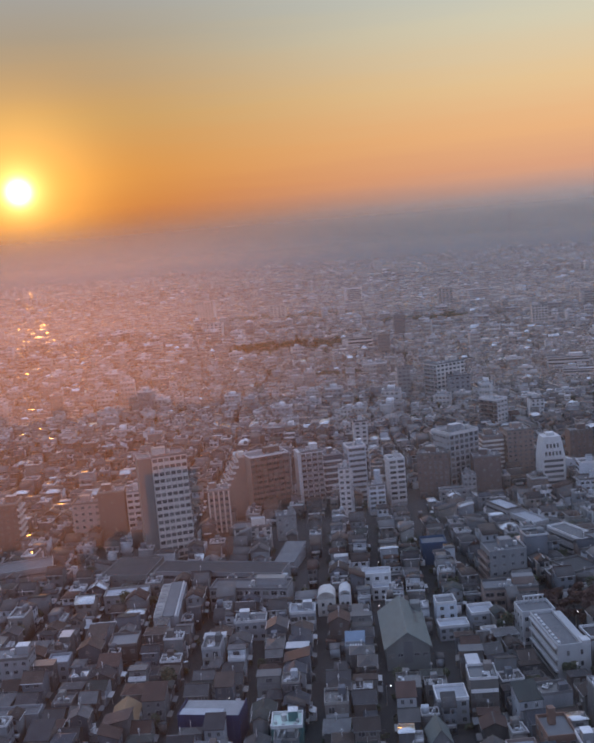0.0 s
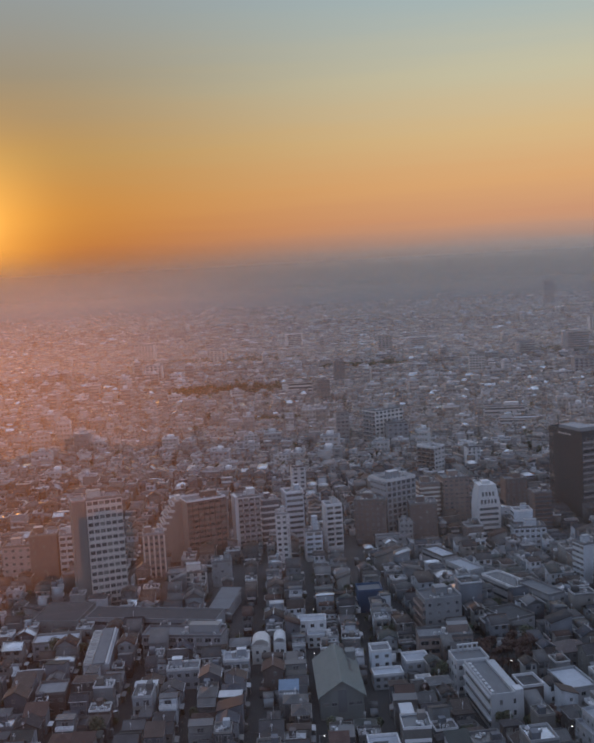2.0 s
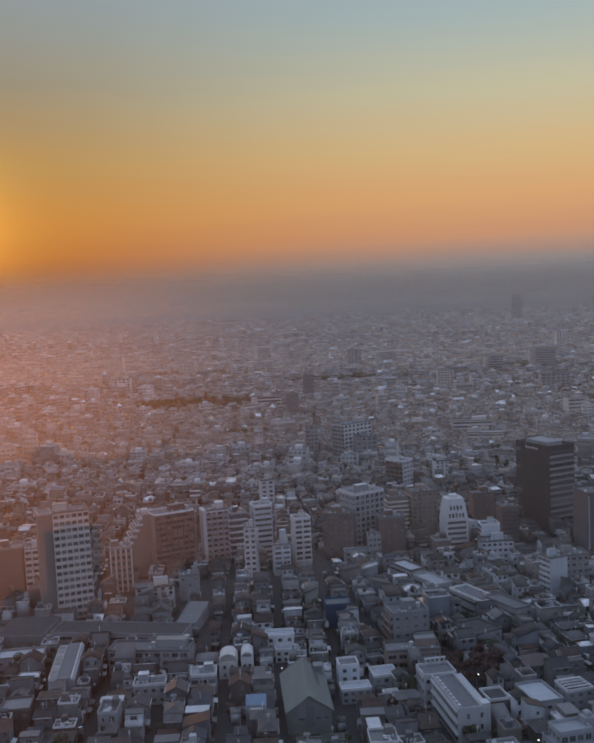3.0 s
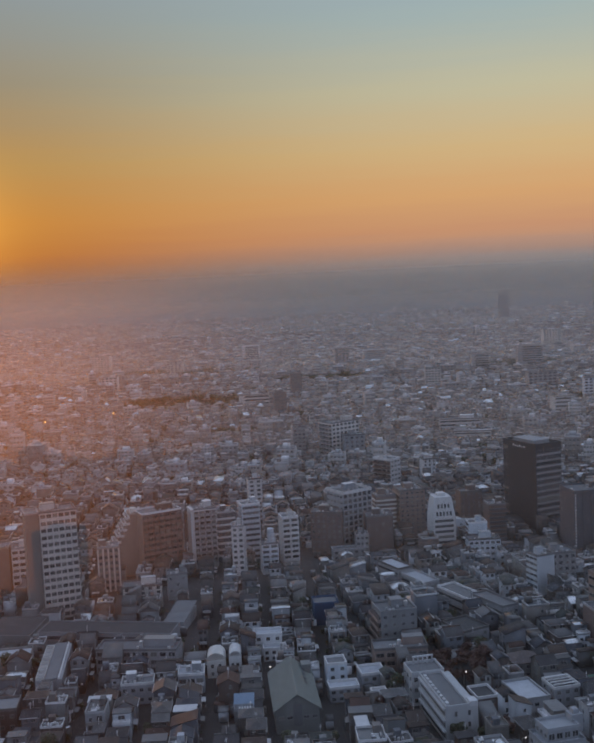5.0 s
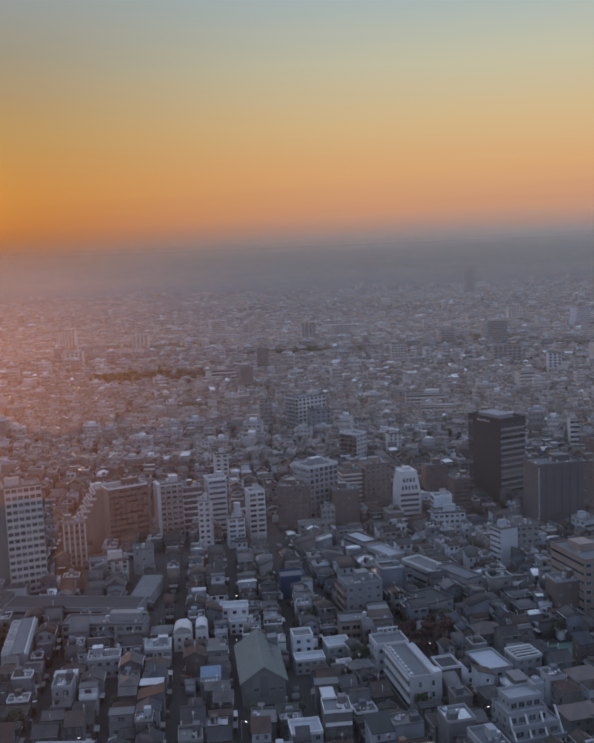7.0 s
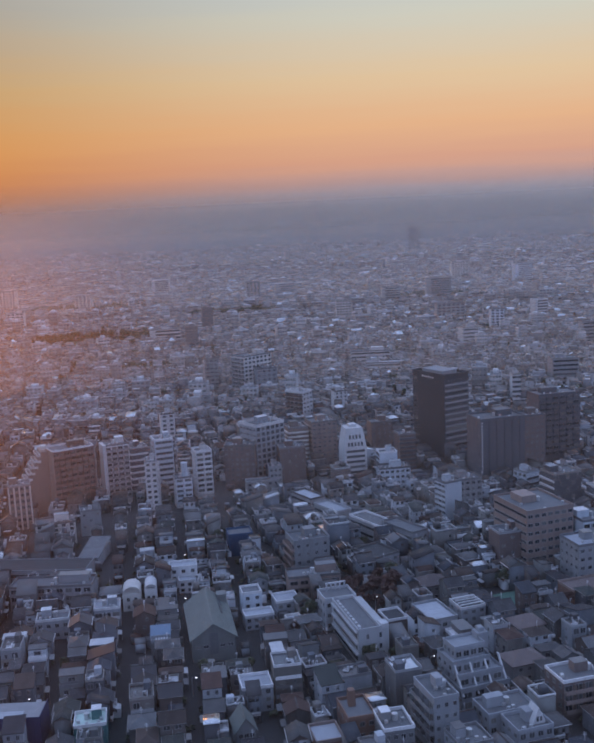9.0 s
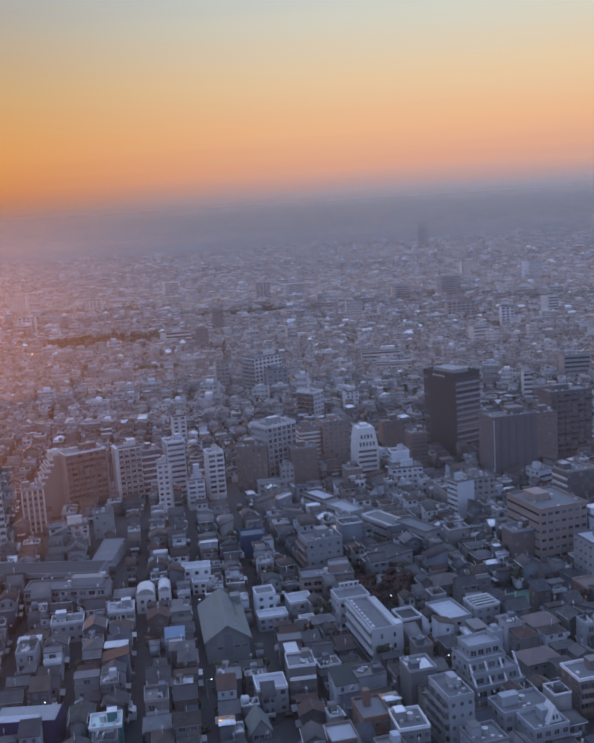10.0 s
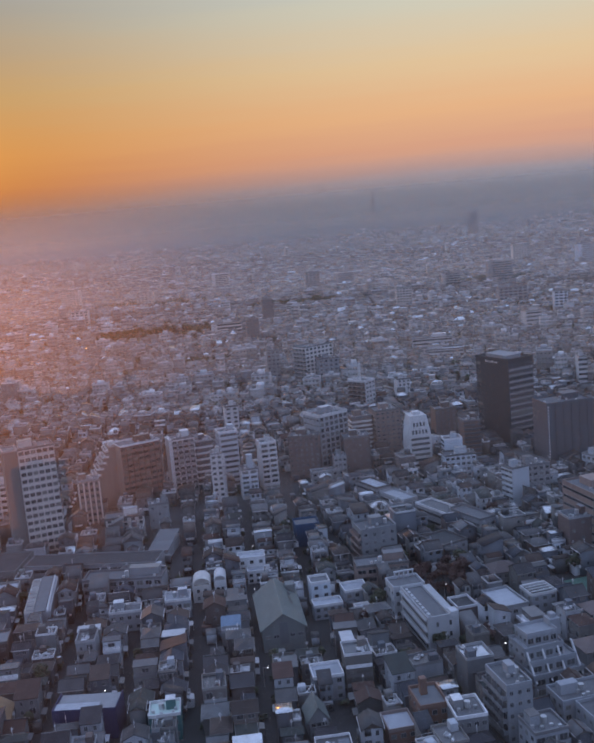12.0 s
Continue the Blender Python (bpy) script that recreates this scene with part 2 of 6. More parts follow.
# ---------- mesh helpers ----------
class Geo:
    """Collects boxes, prisms and sheets, each with the number of its material."""

    def __init__(self):
        self.v, self.f, self.m = [], [], []

    def add(self, verts, faces, mat=0):
        k = len(self.v)
        self.v += verts
        self.f += [[i + k for i in fc] for fc in faces]
        self.m += [mat] * len(faces)
        return self

    def box(self, x0, y0, z0, x1, y1, z1, mat=0, cut=0.0):
        """A box; with cut its upper edges are bevelled by that much."""
        c = cut
        if not c:
            return self.add([(x0, y0, z0), (x1, y0, z0), (x1, y1, z0), (x0, y1, z0), (x0, y0, z1), (x1, y0, z1), (x1, y1, z1), (x0, y1, z1)],
                            [(0, 3, 2, 1), (4, 5, 6, 7), (0, 1, 5, 4), (1, 2, 6, 5), (2, 3, 7, 6), (3, 0, 4, 7)], mat)
        v = [(x0, y0, z0), (x1, y0, z0), (x1, y1, z0), (x0, y1, z0)]
        v += [(x0, y0, z1 - c), (x1, y0, z1 - c), (x1, y1, z1 - c), (x0, y1, z1 - c)]
        v += [(x0 + c, y0 + c, z1), (x1 - c, y0 + c, z1), (x1 - c, y1 - c, z1), (x0 + c, y1 - c, z1)]
        fs = [(0, 3, 2, 1), (8, 9, 10, 11)]
        for a in (0, 4):
            fs += [(a + i, a + (i + 1) % 4, a + 4 + (i + 1) % 4, a + 4 + i) for i in range(4)]
        return self.add(v, fs, mat)

    def rim(self, x0, y0, z0, x1, y1, z1, t, mat=0):
        """A low wall all round, as a parapet."""
        self.box(x0, y0, z0, x1, y0 + t, z1, mat), self.box(x0, y1 - t, z0, x1, y1, z1, mat)
        self.box(x0, y0 + t, z0, x0 + t, y1 - t, z1, mat)
        return self.box(x1 - t, y0 + t, z0, x1, y1 - t, z1, mat)

    def gable(self, x0, y0, x1, y1, z0, rise, along="y", mat=0, thick=0.18, gable_mat=None):
        """A pitched roof of real thickness; along: the ridge's axis."""
        def p(a, b, z):
            return (a, b, z) if along == "y" else (b, a, z)
        a0, a1, b0, b1 = (x0, x1, y0, y1) if along == "y" else (y0, y1, x0, x1)
        mid = (a0 + a1) / 2
        v = []
        for dz in (0, thick):
            for b in (b0, b1):
                v += [p(a0, b, z0 + dz), p(mid, b, z0 + rise + dz), p(a1, b, z0 + dz)]
        f = [(6, 7, 10, 9), (7, 8, 11, 10), (0, 3, 4, 1), (1, 4, 5, 2), (0, 1, 7, 6), (1, 2, 8, 7), (3, 9, 10, 4), (4, 10, 11, 5), (0, 6, 9, 3), (2, 5, 11, 8)]
        if along != "y":
            f = [tuple(reversed(q)) for q in f]
        return self.add(v, f, mat)

    def hip(self, x0, y0, x1, y1, z0, rise, mat=0, thick=0.18):
        w, d = x1 - x0, y1 - y0
        k = min(w, d) / 2
        if d >= w:
            r = [((x0 + x1) / 2, y0 + k, z0 + rise), ((x0 + x1) / 2, y1 - k, z0 + rise)]
            f = [(4, 5, 8), (5, 6, 9, 8), (6, 7, 9), (7, 4, 8, 9)]
        else:
            r = [(x0 + k, (y0 + y1) / 2, z0 + rise), (x1 - k, (y0 + y1) / 2, z0 + rise)]
            f = [(4, 5, 9, 8), (5, 6, 9), (6, 7, 8, 9), (7, 4, 8)]
        v = [(x0, y0, z0 - thick), (x1, y0, z0 - thick), (x1, y1, z0 - thick), (x0, y1, z0 - thick), (x0, y0, z0), (x1, y0, z0), (x1, y1, z0), (x0, y1, z0)] + r
        return self.add(v, [(0, 3, 2, 1), (0, 1, 5, 4), (1, 2, 6, 5), (2, 3, 7, 6), (3, 0, 4, 7)] + f, mat)

    def prism(self, n, cx, cy, z0, z1, r0, r1, mat=0):
        """An upright round thing with n sides."""
        v = [(cx + r * math.cos(2 * math.pi * i / n), cy + r * math.sin(2 * math.pi * i / n), z) for r, z in ((r0, z0), (r1, z1)) for i in range(n)]
        f = [(i, (i + 1) % n, n + (i + 1) % n, n + i) for i in range(n)]
        return self.add(v, f + [tuple(range(n - 1, -1, -1)), tuple(range(n, 2 * n))], mat)

    def mesh(self, name, mats):
        me = bpy.data.meshes.new(name)
        me.from_pydata(self.v, [], self.f)
        for k in mats:
            me.materials.append(M[k])
        if len(mats) > 1:
            me.polygons.foreach_set("material_index", self.m)
        me.update()
        return me


def thing(name, x, y, yaw, label, category, group="", kind=""):
    ob = new(name)
    ob.empty_display_size = 1
    ob.matrix_world = pose(x, y, 0, 0, 0, yaw)
    return tagged(ob, label, category, group, kind)


def part(name, geo, mats, parent, label="", at=None):
    """Links a Geo or a ready mesh as one part under a thing or part, at its place in the parent's own axes."""
    me = geo if isinstance(geo, bpy.types.Mesh) else geo.mesh(name, mats)
    ob = new(name, me)
    ob.parent = parent
    if at is not None:
        ob.matrix_basis = at
    if label:
        ob["label"] = label
    return ob


def single(name, geo, mats, label, category, at=None, group="", kind=""):
    ob = new(name, geo.mesh(name, mats))
    if at is not None:
        ob.matrix_world = at
    return tagged(ob, label, category, group, kind)


WINDOWS = {}


def window_mesh(w, h, mullions=1):
    """A window in the plane y = 0 that looks to -y: frame, mullions and sill proud of the wall, the pane set back in the frame."""
    key = (round(w, 2), round(h, 2), mullions)
    if key not in WINDOWS:
        q, t, panes = Geo(), 0.08, mullions + 1
        pw = (w - t * mullions) / panes
        xs = [-w / 2 - t]
        for i in range(panes):
            xs += [-w / 2 + i * (pw + t), -w / 2 + i * (pw + t) + pw]
        xs.append(w / 2 + t)
        zs = [-t, 0, h, h + t]
        n = len(xs)
        v = [(x, -0.07, z) for z in zs for x in xs] + [(x, -0.025, z) for z in zs[1:3] for x in xs[1:-1]]
        v += [(xs[0], 0, -t), (xs[-1], 0, -t), (xs[-1], 0, h + t), (xs[0], 0, h + t)]
        bk, e = 4 * n, 4 * n + 2 * (n - 2)
        fr, gl = [], []
        for r in range(3):
            for c in range(n - 1):
                if r == 1 and c % 2 == 1:
                    o = (n + c, n + c + 1, 2 * n + c + 1, 2 * n + c)
                    k = (bk + c - 1, bk + c, bk + n - 2 + c, bk + n - 3 + c)
                    gl.append(k)
                    fr += [(o[i], o[(i + 1) % 4], k[(i + 1) % 4], k[i]) for i in range(4)]
                else:
                    fr.append((r * n + c, r * n + c + 1, (r + 1) * n + c + 1, (r + 1) * n + c))
        fr += [tuple([e, e + 1] + list(range(n - 1, -1, -1))), tuple([e + 2, e + 3] + list(range(3 * n, 4 * n))),
               (e + 3, e, 0, n, 2 * n, 3 * n), (e + 1, e + 2, 4 * n - 1, 3 * n - 1, 2 * n - 1, n - 1)]
        q.add(v, fr, 0)
        q.f += [list(k) for k in gl]
        q.m += [1] * len(gl)
        WINDOWS[key] = q.mesh("window", ["frame", "glass"])
    return WINDOWS[key]


def face_pose(face, w, d, s, z):
    """Pose of a point s metres along a wall of a block w x d: front (y=0), right (x=w), left (x=0) or back."""
    return {"front": pose(s, 0, z), "right": pose(w, s, z, 0, 0, 90), "left": pose(0, d - s, z, 0, 0, -90), "back": pose(w - s, d, z, 0, 0, 180)}[face]


# ---------- ground and streets ----------
q = Geo()
n = 72
ring = [(45000 * math.cos(2 * math.pi * i / n), 45000 * math.sin(2 * math.pi * i / n), 0.0) for i in range(n)]
q.add(ring, [tuple(range(n))])
single("ground", q, ["ground"], "dark asphalt and yard ground under the whole city", "ground", kind="structure")

GRID, U0 = 3.0, -10.0          # turn of the street grid, x of the main lane where y is 247


ROADS = []


def road(name, x0, y0, x1, y1, width, label):
    ROADS.append(label)
    q = Geo()
    length = math.hypot(x1 - x0, y1 - y0)
    q.box(-width / 2, 0, 0, width / 2, length, 0.012)
    ob = single(name, q, ["road"], label, "road", pose(x0, y0, 0.004 + 0.02 * len(ROADS), 0, 0, math.degrees(math.atan2(-(x1 - x0), y1 - y0))), kind="structure")


road("road", -9.6, 205, -19.5, 462, 5.0, "narrow asphalt lane between rows of houses")
road("road", -54.5, 205, -64, 345, 4.5, "narrow asphalt lane between small houses")
road("road", -44, 352, -53, 452, 4.6, "asphalt street leading to the apartment towers")
road("road", -190, 372, 20, 478, 14.0, "wide avenue hidden behind the row of apartment blocks")
road("road", 20, 478, 300, 500, 14.0, "wide avenue hidden behind the row of apartment blocks")


# ---------- apartment towers and offices ----------
KEEP_OUT = []       # (x, y, yaw, w, d) of every building placed by hand


def block(name, label, x, y, yaw, w, d, h, floors, wall, faces, roof="mid_roof", rim="rim", pent=True, group="", category="apartment block", top=0.9, seed=0):
    """A block of flats or offices whose front left corner stands at x, y. faces: how each seen wall is made."""
    rng = random.Random(seed + int(1000 * w + 17 * h))
    KEEP_OUT.append((x, y, yaw, w, d))
    b = thing(name, x, y, yaw, label, category, group)
    q = Geo()
    q.box(0, 0, 0, w, d, h - top)
    part("body", q, [wall], b)
    q = Geo()
    q.box(0.3, 0.3, h - top - 0.1, w - 0.3, d - 0.3, h - top + 0.06)
    rf = part("roof", q, [roof], b)
    q = Geo()
    q.rim(-0.06, -0.06, h - top, w + 0.06, d + 0.06, h, 0.3)
    part("parapet", q, [rim], b)
    if pent:
        pw, pd = w * rng.uniform(0.25, 0.4), d * rng.uniform(0.25, 0.4)
        px, py = rng.uniform(0.6, w - pw - 0.6), d * 0.45
        q = Geo()
        q.box(px, py, h - top + 0.06, px + pw, py + pd, h + 1.9, 0, 0.1)
        q.box(px - 0.1, py - 0.1, h + 1.9, px + pw + 0.1, py + pd + 0.1, h + 2.05, 1)
        part("roof_house", q, [wall, rim], rf)
        q = Geo()
        q.prism(10, min(w - 1.3, px + pw + 1.3) if px < w / 2 else max(1.3, px - 1.3), py + 0.8, h - top + 0.06, h + 0.9, 0.8, 0.8)
        part("water_tank", q, ["metal"], rf)
        for i in range(rng.randint(2, 4)):
            ax, ay = rng.uniform(0.6, w - 1.6), rng.uniform(0.6, d * 0.4)
            q = Geo()
            q.box(ax, ay, h - top + 0.06, ax + 0.9, ay + 0.7, h - top + 0.9, 0, 0.05)
            part("air_conditioner", q, ["metal"], rf)
    fh = (h - top) / floors
    if y > 950:         # too small to pick apart singly
        q = Geo()
        for i in range(floors):
            cols = faces["front"][1] if faces["front"][0] == "win" else 1
            for c in range(cols):
                gap = w / cols
                q.box(gap * (c + 0.2), -0.08, fh * (i + 0.35), gap * (c + 0.8) if cols > 1 else w - 0.6, 0, fh * (i + 0.85))
        tagged(part("windows", q, ["glass"], b), kind="stuff")
        return b
    for face, spec in faces.items():
        length = w if face in ("front", "back") else d
        style = spec[0]
        for i in range(floors):
            z = i * fh
            if style == "win":
                _, cols, ww, wh = spec[:4]
                gap = length / cols
                for c in range(cols):
                    if len(spec) > 4 and (c + i) % spec[4] == 0:
                        continue
                    part("window", window_mesh(ww, wh), None, b, at=face_pose(face, w, d, gap * (c + 0.5), z + 0.32 * fh) @ pose(0, -0.001, 0))
            elif style == "band":
                part("window", window_mesh(length - 1.2, spec[1], max(2, int(length / 2.2))), None, b, at=face_pose(face, w, d, length / 2, z + 0.32 * fh) @ pose(0, -0.001, 0))
            elif style == "balc":
                _, bays, mat = spec
                if i == 0:
                    continue
                key = ("balcony", round(length, 2), bays, mat)
                if key not in WINDOWS:
                    q = Geo()
                    q.box(-length / 2 + 0.15, -1.25, -0.18, length / 2 - 0.15, 0, 0)
                    q.box(-length / 2 + 0.15, -1.25, 0, length / 2 - 0.15, -1.13, 1.05)
                    for k in range(bays + 1):
                        sx = -length / 2 + 0.2 + (length - 0.4) * k / bays
                        q.box(sx - 0.05, -1.13, 0, sx + 0.05, 0, 2.2 if 0 < k < bays else 1.05)
                    WINDOWS[key] = q.mesh("balcony", [mat])
                part("balcony", WINDOWS[key], None, b, at=face_pose(face, w, d, length / 2, z))
                for c in range(bays):
                    part("window", window_mesh(length / bays * 0.72, 2.0), None, b, at=face_pose(face, w, d, length / bays * (c + 0.5), z + 0.05) @ pose(0, -0.001, 0))
            elif style == "slab":
                if i == 0:
                    continue
                key = ("slab", round(length, 2), spec[1])
                if key not in WINDOWS:
                    WINDOWS[key] = Geo().box(-length / 2 - 0.1, -0.7, -0.15, length / 2 + 0.1, 0, 0.75).mesh("floor_band", [spec[1]])
                part("floor_band", WINDOWS[key], None, b, at=face_pose(face, w, d, length / 2, z))
            elif style == "fin":
                if i == 0:
                    for c in range(spec[1] + 1):
                        sx = 0.2 + (length - 0.4) * c / spec[1]
                        q = Geo().box(-0.35, -0.5, 0, 0.35, 0, h - top - 0.4)
                        part("fin", q, [spec[2]], b, at=face_pose(face, w, d, sx, 0))
                gap = (length - 0.4) / spec[1]
                for c in range(spec[1]):
                    part("window", window_mesh(gap - 1.0, 1.5, 0), None, b, at=face_pose(face, w, d, 0.2 + gap * (c + 0.5), z + 0.3 * fh) @ pose(0, -0.001, 0))
    return b


G1 = "towers along the avenue"
ta = block("apartment_tower", "tall cream-white apartment tower with a grid of windows", -111.6, 404.5, 22, 15.2, 13, 47.4, 15, "cream_tile",
      {"front": ("win", 6, 1.95, 1.5), "left": ("win", 2, 0.7, 0.9)}, group=G1, category="apartment tower")
# added wing; its dark colour carries the shade of the tower's unlit side
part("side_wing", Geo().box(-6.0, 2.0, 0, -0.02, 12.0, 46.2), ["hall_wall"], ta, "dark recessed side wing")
part("wing_parapet", Geo().rim(-6.1, 1.9, 46.2, -0.05, 12.1, 47.0, 0.3), ["rim"], ta)
block("apartment_tower", "reddish brown apartment tower with small windows", -199, 420, 8, 16, 12, 25, 8, "brown_tile", {"front": ("win", 5, 1.0, 1.0), "right": ("balc", 3, "cream_tile")}, group=G1, category="apartment tower")
block("apartment_block", "pinkish grey apartment block with few square windows", -161, 434, 6, 13.6, 10, 20, 6, "pink_wall", {"front": ("win", 4, 1.3, 1.2), "right": ("win", 2, 1, 1)}, group=G1)
block("apartment_block", "plain brown slab apartment block beside a white stair wing", -147.5, 433, 10, 12.5, 12, 25, 8, "brown_tile", {"front": ("win", 3, 0.8, 0.8, 2)}, group=G1)
block("apartment_block", "narrow white balcony wing of flats beside a brown slab", -134.5, 436, 12, 6.6, 9, 24, 8, "white_tile", {"front": ("balc", 2, "white_tile"), "right": ("win", 2, 0.8, 1)}, group=G1)
block("apartment_block", "brown flats with pale vertical fins", -96, 440, 12, 10, 9, 21.5, 7, "tan_tile", {"front": ("fin", 4, "cream_tile")}, group=G1)
dk = block("apartment_block", "dark brown balcony apartment block with a tan end wall", -78, 460, 28, 20.5, 13, 31.5, 11, "dark_brown", {"front": ("balc", 7, "umber_tile")}, group=G1)
part("end_wall", Geo().box(-0.35, -1.3, 0, 0, 13, 31.2), ["tan_tile"], dk)
part("end_wall", Geo().box(20.5, -1.3, 0, 20.85, 13, 31.2), ["grey_wall"], dk)
wb = block("apartment_block", "white apartment block with dark balcony openings", -54, 470, 18, 11.5, 11, 30.5, 11, "white_tile", {"front": ("balc", 4, "grey_wall")}, group=G1)
part("end_wall", Geo().box(-1.6, -1.3, 0, 0, 8, 30.4), ["white_tile"], wb)
block("apartment_block", "white flats with wide dark gaps between floor bands", -43, 480, 18, 8.6, 9, 26, 8, "slate_wall", {"front": ("slab", "white_tile"), "left": ("slab", "white_tile")}, group=G1)
block("apartment_block", "slim white tower of flats", -34.5, 455, 6, 5.6, 8, 25, 9, "white_tile", {"front": ("win", 2, 1.5, 1.2), "right": ("balc", 2, "white_tile")}, group=G1)
block("apartment_block", "white flats with banded windows behind a slim tower", -31, 482, 16, 9.5, 10, 29, 10, "pale_blue_wall", {"front": ("band", 1.2), "left": ("win", 3, 1, 1.1)}, group=G1)
st = block("apartment_block", "white stepped flats with projecting balconies", -20.5, 456, 10, 8, 8, 15.5, 6, "white_tile", {"front": ("balc", 2, "pale_blue_wall"), "right": ("win", 2, 0.9, 1)}, group=G1)
part("stair_tower", Geo().prism(12, 5.0, 4.0, 14.6, 21.5, 1.6, 1.6), ["pale_blue_wall"], st)
block("apartment_block", "white balcony block with a brown side wall", -10.5, 470, 14, 8.2, 9, 24.5, 9, "white_tile", {"front": ("balc", 2, "white_tile"), "right": ("win", 1, 0.7, 0.9)}, group=G1)
block("apartment_block", "brown tiled apartment block with few openings", 3.6, 486, -8, 16, 12, 22.5, 8, "brown_tile", {"front": ("win", 6, 1.0, 1.1), "left": ("win", 3, 1.1, 1.1)}, group=G1)
block("office_block", "pale grey office block with deep square windows", 20.8, 491, 32, 18.2, 15, 31, 10, "dull_white", {"front": ("win", 6, 1.9, 1.9), "left": ("win", 5, 1.7, 0.9)}, group=G1, category="office block", rim="white_tile", top=1.6)
block("apartment_block", "reddish brown plain slab of flats", 32, 484, 4, 13.6, 11, 19.8, 7, "brown_tile", {"front": ("win", 4, 0.8, 0.9, 2)}, group=G1)
block("apartment_block", "tan flats with pale terrace bands", 39, 508, 10, 11, 12, 24.5, 10, "tan_tile", {"front": ("slab", "cream_tile"), "left": ("slab", "cream_tile")}, group=G1)
block("apartment_block", "tan brick tower of flats with stepped terraces", 51.5, 507, 10, 14, 13, 27, 11, "tan_tile", {"front": ("win", 5, 1.3, 1.0), "left": ("slab", "orange_tile")}, group=G1)
block("office_block", "white low annexe beside the avenue", 26, 478, 4, 6.5, 7, 12, 4, "grey_wall", {"front": ("win", 3, 1.1, 1.1)}, group=G1, category="office block")
block("office_block", "white tower with lower wing and tiled front", 79.5, 460, 2, 15.6, 9, 12, 4, "pale_blue_wall", {"front": ("win", 6, 1.5, 1.1), "left": ("win", 3, 1.0, 1.1)}, group=G1, category="office block")
block("office_block", "white blank tower above a lower wing", 81.5, 470.5, 2, 9.2, 8, 17.5, 7, "pale_blue_wall", {"left": ("band", 1.3)}, group=G1, category="office block")
block("office_block", "slate dark block of flats beside the black tower", 96, 492, 6, 9, 10, 21, 9, "brown_tile", {"front": ("slab", "slate_wall")}, group=G1, category="apartment block")
block("office_block", "brown block with white roof sign frame", 86, 520, 6, 12, 10, 22, 9, "brown_tile", {"front": ("win", 4, 1.0, 1.0)}, group=G1, category="office block")

# white striped tower with slanted shoulders
x, y, yaw, w, d, h = 65.4, 482, 8, 12.0, 11, 27.5
KEEP_OUT.append((x, y, yaw, w, d))
sl = thing("office_tower", x, y, yaw, "white tower with slanted top and dark floor stripes", "office tower", G1)
q = Geo()
q.add([(0, 0, 0), (w, 0, 0), (w, d, 0), (0, d, 0), (0, 0, 17), (w, 0, 17), (w, d, 17), (0, d, 17), (1.6, 1.6, h), (w - 1.6, 1.6, h), (w - 1.6, d - 1, h), (1.6, d - 1, h)],
      [(0, 3, 2, 1), (8, 9, 10, 11)] + [(a + i, a + (i + 1) % 4, a + 4 + (i + 1) % 4, a + 4 + i) for a in (0, 4) for i in range(4)])
part("body", q, ["white_tile"], sl)
for i in range(6):
    part("window", window_mesh(9.6, 1.25, 4), None, sl, at=pose(w / 2, -0.001, 1.2 + 2.75 * i))
    part("window", window_mesh(8.0, 1.25, 3), None, sl, at=face_pose("right", w, d, d / 2, 1.2 + 2.75 * i))
lean = math.degrees(math.atan2(1.6, h - 17))
for i, cols in ((0, 5), (1, 4)):
    for c in range(cols):
        part("window", window_mesh(1.0, 2.0, 0), None, sl, at=pose(w / 2 + (c - (cols - 1) / 2) * 1.75, 0.16 * (1.0 + 3.6 * i) - 0.02, 18.2 + 3.8 * i, -lean))
part("roof_house", Geo().box(4, 4, h, 8, 8, h + 1.6, 0, 0.1), ["white_tile"], sl)

# the black office tower
x, y, yaw, w, d, h = 126, 514, 26, 17.5, 27.5, 46.5
KEEP_OUT.append((x, y, yaw, w, d))
bt = thing("office_tower", x, y, yaw, "tall black office tower with a glazed banded side", "office tower", G1)
part("body", Geo().box(0, 0, 0, w, d, h - 1), ["charcoal"], bt)
part("parapet", Geo().rim(-0.1, -0.1, h - 1, w + 0.1, d + 0.1, h + 0.6, 0.4), ["charcoal"], bt)
part("roof", Geo().box(0.4, 0.4, h - 1.1, w - 0.4, d - 0.4, h - 0.9), ["mid_roof"], bt)
part("roof_house", Geo().box(3, 5, h - 0.9, w - 4, d - 5, h + 1.6, 0, 0.1), ["grey_wall"], bt)
for i in range(13):
    part("window", window_mesh(w - 1.6, 1.7, 6), None, bt, at=pose(w / 2, -0.001, 2.2 + 3.3 * i))
    # grey bands paint the sky reflected in the glass
    part("floor_band", Geo().box(0.4, -0.35, 0, w - 0.4, 0, 0.9), ["grey_wall"], bt, at=pose(0, 0, 0.9 + 3.3 * i))
    part("window", window_mesh(3.2, 1.5, 1), None, bt, at=face_pose("left", w, d, 2.3, 2.2 + 3.3 * i))
for i in range(6):      # unreadable sign lettering as plain bars
    part("sign_bar", Geo().box(-0.5, -0.12, 0, 0.5, 0, 0.9 if i % 3 else 1.3), ["white_tile"], bt, at=face_pose("left", w, d, 9 + 1.8 * i, h - 2.6))

